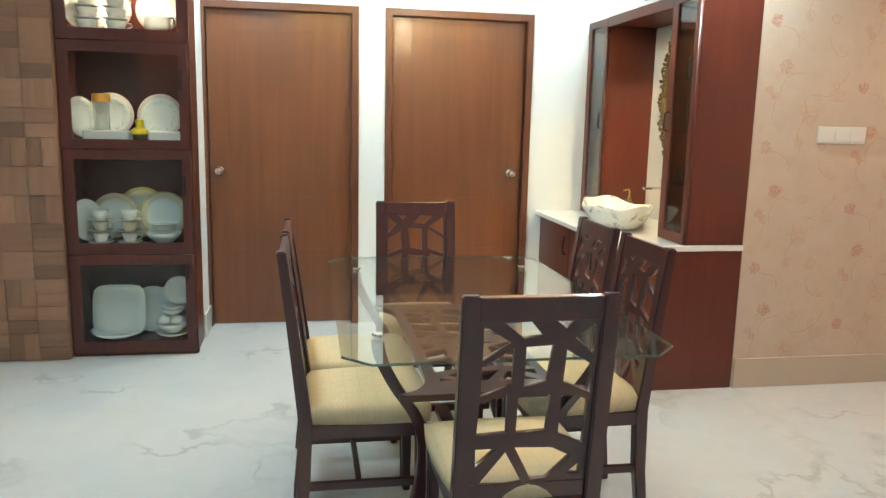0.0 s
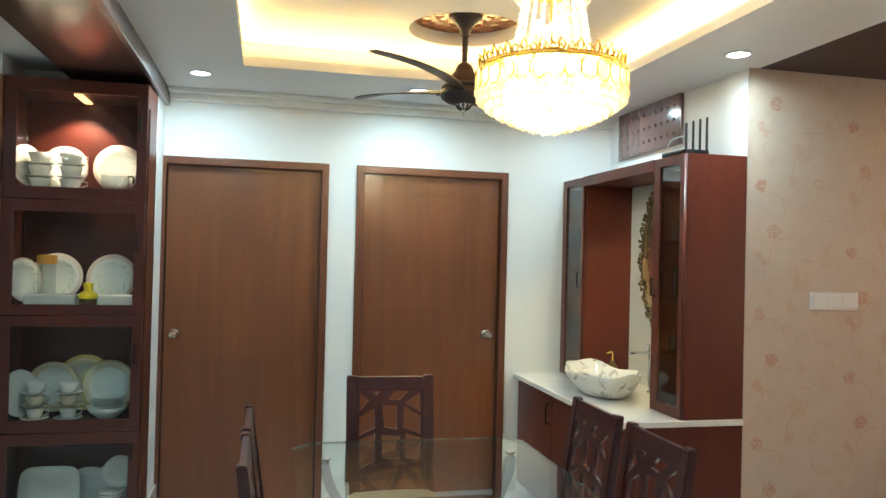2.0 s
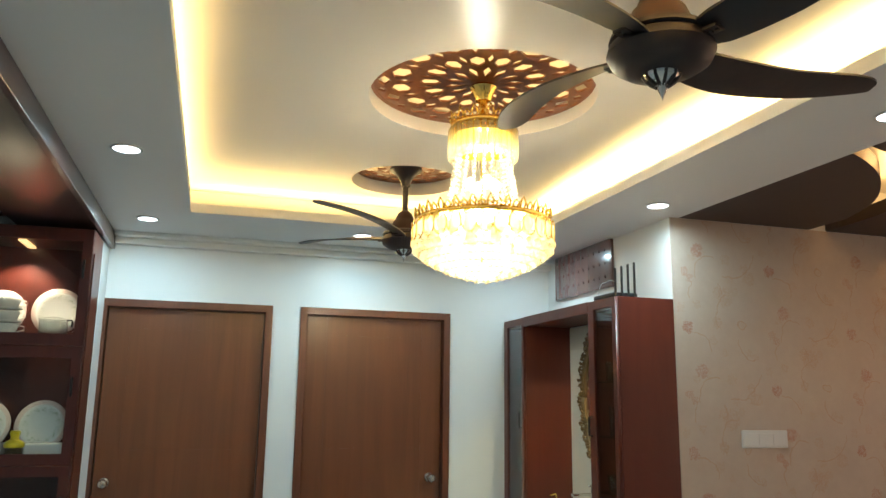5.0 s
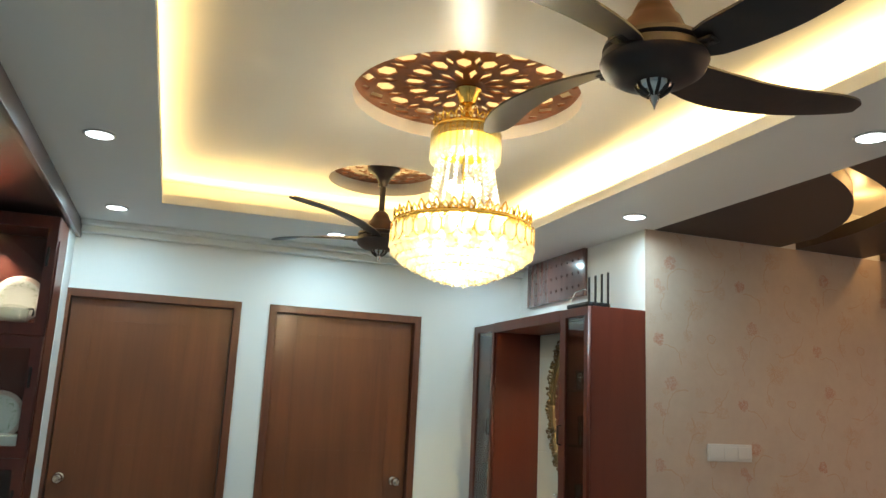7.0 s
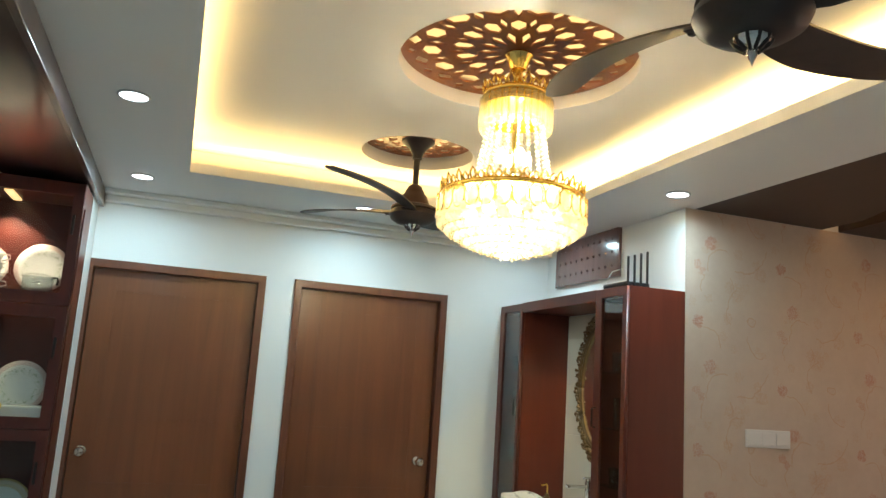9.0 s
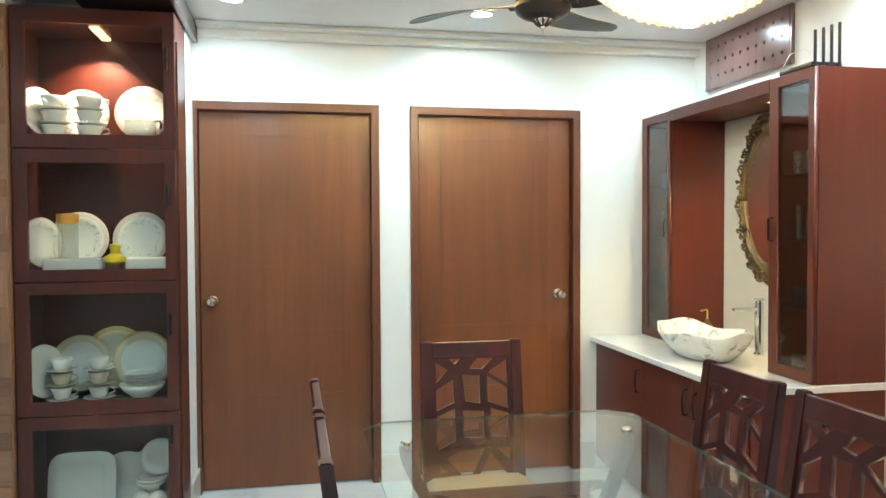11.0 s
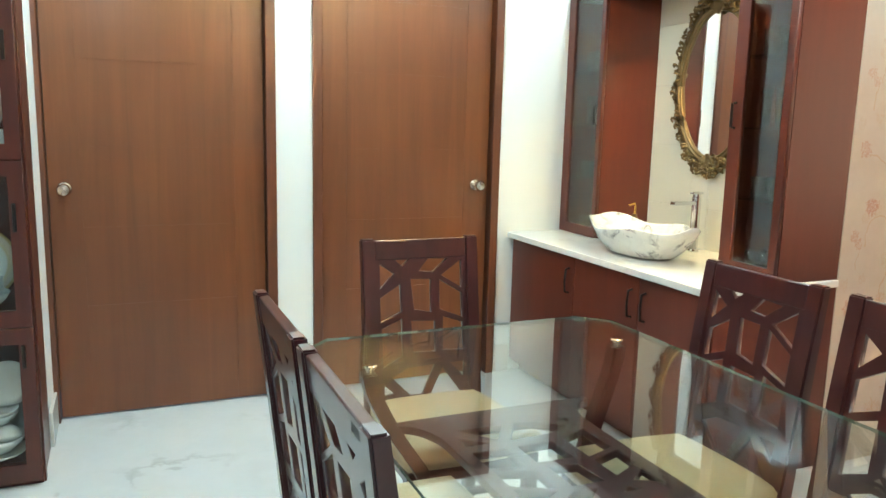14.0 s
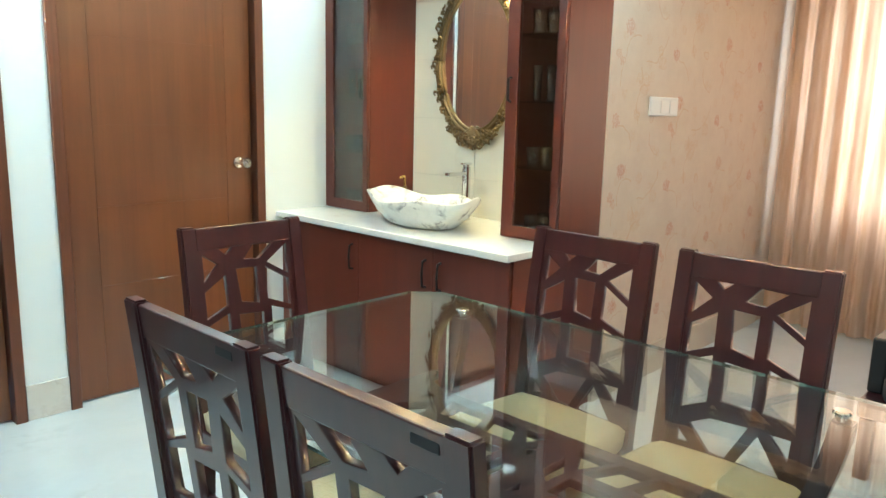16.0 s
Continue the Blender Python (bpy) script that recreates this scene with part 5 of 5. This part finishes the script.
def fan(y, turn, hub_z, label):
    t = thing("ceiling_fan", (0, 0, 0), label, "fan", "ceiling fans")
    P = lambda *a, **k: part(*a, world=False, **k)
    top = 2.7745 - hub_z
    P("canopy", lathe([(0.0, top), (0.085, top), (0.085, top - 0.010), (0.078, top - 0.016), (0.045, top - 0.045), (0.028, top - 0.075), (0.024, top - 0.10), (0.0, top - 0.10)], segs=32), FANM, t, smooth=True)
    P("rod", lathe([(0.0, top - 0.09), (0.0155, top - 0.09), (0.0155, 0.13), (0.0, 0.13)], segs=16), FANM, t, smooth=True)
    P("cap", lathe([(0.0, 0.165), (0.020, 0.163), (0.036, 0.15), (0.048, 0.125), (0.050, 0.115), (0.062, 0.105), (0.078, 0.065), (0.082, 0.055), (0.0, 0.05)], segs=32), FANCAP, t, label="brown cone cap", smooth=True)
    P("motor", lathe([(0.0, 0.052), (0.10, 0.050), (0.112, 0.044), (0.116, 0.032), (0.108, 0.026), (0.116, 0.020), (0.122, 0.0), (0.112, -0.022), (0.085, -0.040), (0.05, -0.048), (0.0, -0.05)], segs=40), FANM, t, smooth=True)
    P("finial", lathe([(0.0, -0.049), (0.040, -0.049), (0.038, -0.058), (0.020, -0.072), (0.012, -0.076), (0.010, -0.088), (0.004, -0.10), (0.0, -0.112)], segs=24), CHROME, t, label="pointed silver finial", smooth=True)
    for i in range(10):
        a = 2 * math.pi * i / 10
        P("fin", tube([(0.042 * math.cos(a), 0.042 * math.sin(a), -0.050), (0.034 * math.cos(a), 0.034 * math.sin(a), -0.064), (0.016 * math.cos(a), 0.016 * math.sin(a), -0.077)], 0.0038, 6), FANM, t, label="dark fin of the finial")
    for i in range(4):
        a0 = turn + i * math.pi / 2
        blade = bmesh.new()
        n = 26
        rows = []
        for k in range(n + 1):
            s = 1 - (1 - k / n) ** 1.4
            rr = 0.118 + (FAN_R - 0.118) * s
            bend = radians(3 - 19 * s ** 1.3)
            swell = min(1.0, s * 3.0) ** 0.5
            u = max(0.0, (s - 0.55) / 0.45)
            inner = -0.030 + (0.068 + 0.022 * swell) * math.sqrt(1 - 0.99 * u ** 4)
            outer = 0.042 + 0.026 * swell - 0.022 * s ** 5
            z = 0.018 + FAN_LIFT * s
            row = []
            for w in (-inner, (outer - inner) / 2, outer):
                an = bend + w / rr
                row.append((rr * math.cos(an), rr * math.sin(an), z - 0.36 * w * (1 - 0.65 * s) - (0.003 if w == (outer - inner) / 2 else 0)))
            rows.append(row)
        up = [[blade.verts.new((x, y_, z + 0.003)) for x, y_, z in row] for row in rows]
        dn = [[blade.verts.new((x, y_, z - 0.003)) for x, y_, z in row] for row in rows]
        for k in range(n):
            for q in range(2):
                blade.faces.new((up[k][q], up[k + 1][q], up[k + 1][q + 1], up[k][q + 1]))
                blade.faces.new((dn[k][q], dn[k][q + 1], dn[k + 1][q + 1], dn[k + 1][q]))
            blade.faces.new((up[k][0], dn[k][0], dn[k + 1][0], up[k + 1][0]))
            blade.faces.new((up[k][2], up[k + 1][2], dn[k + 1][2], dn[k][2]))
        blade.faces.new([up[0][q] for q in (0, 1, 2)] + [dn[0][q] for q in (2, 1, 0)])
        blade.faces.new([up[n][q] for q in (2, 1, 0)] + [dn[n][q] for q in (0, 1, 2)])
        bmesh.ops.recalc_face_normals(blade, faces=blade.faces)
        blade.transform(Matrix.Rotation(a0, 4, "Z"))
        ob = P("blade", blade, FANM, t, label="curved dark brown blade", smooth=True)
        br = bmesh.new()
        bx(br, 0.095, 0.15, -0.018, 0.018, 0.008, 0.016, r=0.002)
        for sx_ in (0.128, 0.143):
            bx(br, sx_ - 0.004, sx_ + 0.004, -0.004, 0.004, 0.004, 0.008)
        br.transform(Matrix.Rotation(a0, 4, "Z"))
        P("bracket", br, FANM, t)
    t.location = (AXIS_X, y, hub_z)
    return t


fan(FANS_Y[0], radians(22), 2.352, "dark brown four-blade ceiling fan at rest over the table end")
fan(FANS_Y[1], radians(-124), 2.377, "dark brown ceiling fan at rest beyond the chandelier")


# ---- chandelier ----
def beads(items, sub=1):
    """Balls and drops joined into one mesh: x, y, z, radius, stretch."""
    base = bmesh.new()
    bmesh.ops.create_icosphere(base, subdivisions=sub, radius=1.0)
    vs = [v.co.copy() for v in base.verts]
    fs = [[v.index for v in f.verts] for f in base.faces]
    base.free()
    verts, faces = [], []
    for x, y, z, r, s in items:
        k = len(verts)
        verts += [(x + v.x * r, y + v.y * r, z + v.z * r * s) for v in vs]
        faces += [[i + k for i in f] for f in fs]
    mesh = bpy.data.meshes.new("beads")
    mesh.from_pydata(verts, [], faces)
    return mesh


def chandelier():
    t = thing("chandelier", (AXIS_X, CHAND_Y, 1.985), "lit gold chandelier with tiers of crystal beads", "chandelier")
    Z = 1.985
    P = lambda name, shape, mat, label="", **k: part(name, shape, mat, t, label, world=False, **k)
    h = lambda z: z - Z
    P("canopy", lathe([(0.0, h(2.7615)), (0.018, h(2.7615)), (0.018, h(2.755)), (0.048, h(2.753)), (0.052, h(2.746)), (0.045, h(2.735)), (0.035, h(2.708)), (0.030, h(2.692)), (0.014, h(2.684)), (0.020, h(2.674)), (0.014, h(2.664)), (0.0, h(2.662))], segs=28), GOLD, "polished flared gold ceiling cup", smooth=True)
    P("stem", lathe([(0.0, h(2.69)), (0.008, h(2.69)), (0.010, h(2.66)), (0.022, h(2.65)), (0.010, h(2.635)), (0.009, h(2.05)), (0.0, h(2.05))], segs=16), GOLD, "gold central stem", smooth=True)

    def crown(r, z, n, hgt, name):
        bm = lathe([(r, h(z)), (r + 0.004, h(z)), (r + 0.004, h(z + 0.016)), (r, h(z + 0.016)), (r - 0.003, h(z + 0.008))], segs=56)
        for i in range(n):
            a = 2 * math.pi * i / n
            hh = hgt * (1.0 if i % 2 else 0.65)
            c, s = math.cos(a), math.sin(a)
            for q in (-1, 1):
                b_ = a + q * 1.6 / n
                tube([(r * math.cos(b_), r * math.sin(b_), h(z + 0.014)), ((r + 0.006) * math.cos(a + q * 2.4 / n), (r + 0.006) * math.sin(a + q * 2.4 / n), h(z + 0.014 + hh * 0.45)), ((r + 0.010) * c, (r + 0.010) * s, h(z + 0.014 + hh))], [0.003, 0.0045, 0.002], 5, bm=bm)
        P(name, bm, GOLD, "pierced gold crown band", smooth="all")

    crown(0.118, 2.580, 26, 0.044, "crown")
    crown(0.116, 2.545, 26, 0.016, "crown")
    P("inner_band", lathe([(0.110, h(2.490)), (0.112, h(2.490)), (0.114, h(2.550)), (0.112, h(2.550))], segs=40), AMBERG, "yellow glass band behind the prisms", smooth=True)
    # long prisms under the upper crown
    prism = None
    for i in range(30):
        a = 2 * math.pi * i / 30
        if prism is None:
            prism = P("prism", tube([(0.120, 0, h(2.578)), (0.124, 0, h(2.57)), (0.124, 0, h(2.462)), (0.120, 0, h(2.448))], [0.006, 0.011, 0.011, 0.003], 5), PRISMC, "long crystal prism")
        else:
            P("prism", prism.data, PRISMC, "long crystal prism").matrix_basis = pose(0, 0, 0, 0, 0, math.degrees(a))
    # bead strings flaring down to the large ring
    items = []
    for i in range(20):
        a = 2 * math.pi * i / 20
        for k in range(17):
            s = k / 16
            r = 0.100 + 0.040 * s + 0.008 * s * s
            items.append((r * math.cos(a), r * math.sin(a), h(2.475 - 0.262 * s), 0.0078, 1.0))
    P("bead_string", beads(items), CRYSTAL, "strings of crystal beads", smooth="all", kind="stuff")
    crown(0.246, 2.206, 52, 0.040, "crown")
    crown(0.156, 2.222, 32, 0.026, "crown")
    # oval drops in gold rings
    drop = ring_ = None
    for i in range(30):
        a, r = 2 * math.pi * i / 30, 0.246
        turn = pose(0, 0, 0, 0, 0, math.degrees(a))
        if drop is None:
            pts = [((r + 0.018) * math.cos(0.026 * math.cos(u) / r), (r + 0.018) * math.sin(0.026 * math.cos(u) / r), h(2.166 + 0.040 * math.sin(u))) for u in (2 * math.pi * q / 16 for q in range(17))]
            drop = P("oval_drop", beads([(r, 0, h(2.166), 0.022, 1.6)], 2), CRYSTAL, "oval crystal drop", smooth="all")
            ring_ = P("drop_ring", tube(pts, 0.0022, 4), GOLD, "gold wire ring round a drop", smooth="all")
        else:
            P("oval_drop", drop.data, CRYSTAL, "oval crystal drop").matrix_basis = turn
            P("drop_ring", ring_.data, GOLD, "gold wire ring round a drop").matrix_basis = turn
    # stepped tiers of balls
    tiers = [(0.250, 2.130, 38), (0.244, 2.106, 36), (0.216, 2.083, 32), (0.182, 2.063, 27), (0.145, 2.046, 21), (0.108, 2.033, 16), (0.070, 2.022, 10), (0.030, 2.013, 4)]
    items, drops = [], []
    for r, z, n in tiers:
        for i in range(n):
            a = 2 * math.pi * (i + 0.5 * (n % 8 == 0)) / n
            items.append((r * math.cos(a), r * math.sin(a), h(z), 0.0212, 1.0))
            a += math.pi / n
            drops.append((r * math.cos(a) * 0.98, r * math.sin(a) * 0.98, h(z - 0.016), 0.0065, 1.8))
    ball = None
    for x, y, z, r, _ in items:
        ball = ball or beads([(0, 0, 0, r, 1.0)], 1)
        P("crystal_ball", ball, CRYSTAL).location = (x, y, z)
    P("small_drop", beads(drops), CRYSTAL, "small drops between the tiers", kind="stuff")
    for r, z, n in tiers[:-1]:
        P("tier_ring", tube([((r - 0.004) * math.cos(2 * math.pi * i / 40), (r - 0.004) * math.sin(2 * math.pi * i / 40), h(z - 0.018)) for i in range(41)], 0.0017, 5), GOLD, "gold hoop of a tier", smooth="all")
    for i in range(10):
        a = 2 * math.pi * i / 10
        P("bulb", beads([(0.15 * math.cos(a), 0.15 * math.sin(a), h(2.145), 0.022, 1.25)], 2), BULB, "glowing warm bulb", smooth="all")
    for i in range(4):
        a = 2 * math.pi * i / 4
        P("bulb", beads([(0.05 * math.cos(a), 0.05 * math.sin(a), h(2.36), 0.018, 1.4)], 2), BULB, "glowing warm bulb", smooth="all")


chandelier()

# ---- curtain ----
cu = thing("curtain", (4.58, 2.0, 0.03), "pleated peach curtain lit from the window behind", "curtain")
bm = bmesh.new()
ny, nz = 420, 14
rows = []
rnd = random.Random(3)
ph = [rnd.uniform(-0.5, 0.5) for _ in range(60)]
for j in range(nz + 1):
    z = 0.03 + (2.48 - 0.03) * j / nz
    row = []
    for i in range(ny + 1):
        y = 0.35 + (3.888 - 0.35) * i / ny
        w = y / 0.135
        p = ph[int(w) % 60] * (1 - w % 1) + ph[(int(w) + 1) % 60] * (w % 1)
        amp = 0.034 * (1 - 0.25 * j / nz)
        row.append(bm.verts.new((4.58 + amp * math.sin(2 * math.pi * w + p) + 0.008 * math.sin(5.1 * math.pi * w), y, z)))
    rows.append(row)
for a, b in zip(rows, rows[1:]):
    for i in range(ny):
        bm.faces.new((a[i], a[i + 1], b[i + 1], b[i]))
part("cloth", bm, CURTAIN, cu, smooth="all")
rod = lathe([(0.0, 0.2), (0.014, 0.2), (0.014, 3.9), (0.0, 3.9)], at=(4.58, 0, 2.495), axis="Y", segs=14)
tagged(part("curtain_rod", rod, CHROME, smooth=True), "thin metal curtain rod under the ceiling", "curtain rod")

# ---- dark bench at the edge of the room ----
so = thing("wooden_settee", (3.1, 2.6, 0), "dark wooden settee beside the curtain", "settee")
part("seat_frame", box(2.655, 3.5, 2.05, 2.84, 0.24, 0.31, r=0.008), CHAIRW, so)
for x in (2.67, 3.46):
    for y in (2.09, 2.80):
        part("leg", box(x - 0.025, x + 0.025, y - 0.025, y + 0.025, 0.0, 0.2395, r=0.004), CHAIRW, so)
part("armrest", box(2.76, 3.5, 2.78, 2.84, 0.3105, 0.53, r=0.01), BLACK, so)
part("cushion", box(2.66, 3.48, 2.07, 2.77, 0.3105, 0.42, r=0.03, seg=3), material("dark grey upholstery", (0.05, 0.04, 0.04), 0.8)[0], so, "dark grey seat cushion")

# ---- wall tiles behind the basin ----
row_z = [SZ + 0.002, 0.99, 1.29, 1.59, 1.89, 2.028]
for r_, (z0, z1) in enumerate(zip(row_z, row_z[1:])):
    for a, b in ((4.234, 4.68), (4.682, 5.127)):
        part("tile", box(NICHE_X - 0.010, NICHE_X - 0.0065, a, b - 0.001, z0, z1 - 0.002, r=0.0008, seg=1), TILE, tile_parent, world=False)

# ---- timber blocks on the cladding ----
clad = bpy.data.objects["wall_clad_backing"]
rnd = random.Random(11)
cell = 0.158
shared = {}
for cx in range(6):
    for cz in range(15):
        x0, z0 = -1.082 - cell * (cx + 1), cell * cz + 0.004
        upright, count = rnd.choice(((0, 1), (0, 2), (1, 2), (0, 2), (1, 1), (1, 2)))
        for q in range(count):
            depth = rnd.choice((0.003, 0.008, 0.013))
            key = (upright, count, depth)
            if key not in shared:
                w, hgt = (cell / count, cell) if upright else (cell, cell / count)
                bm = box(0.0002, w - 0.0002, -depth, 0.0, 0.0002, hgt - 0.0002, r=0.0015, seg=1)
                me = bpy.data.meshes.new("block")
                bm.to_mesh(me), bm.free()
                me.materials.append(CLADV if upright else CLAD)
                shared[key] = me
            ob = new("wood_block", shared[key])
            ob.parent = clad
            ob.location = (x0 + (q * cell / count if upright else 0), 4.8145, z0 + (0 if upright else q * cell / count))
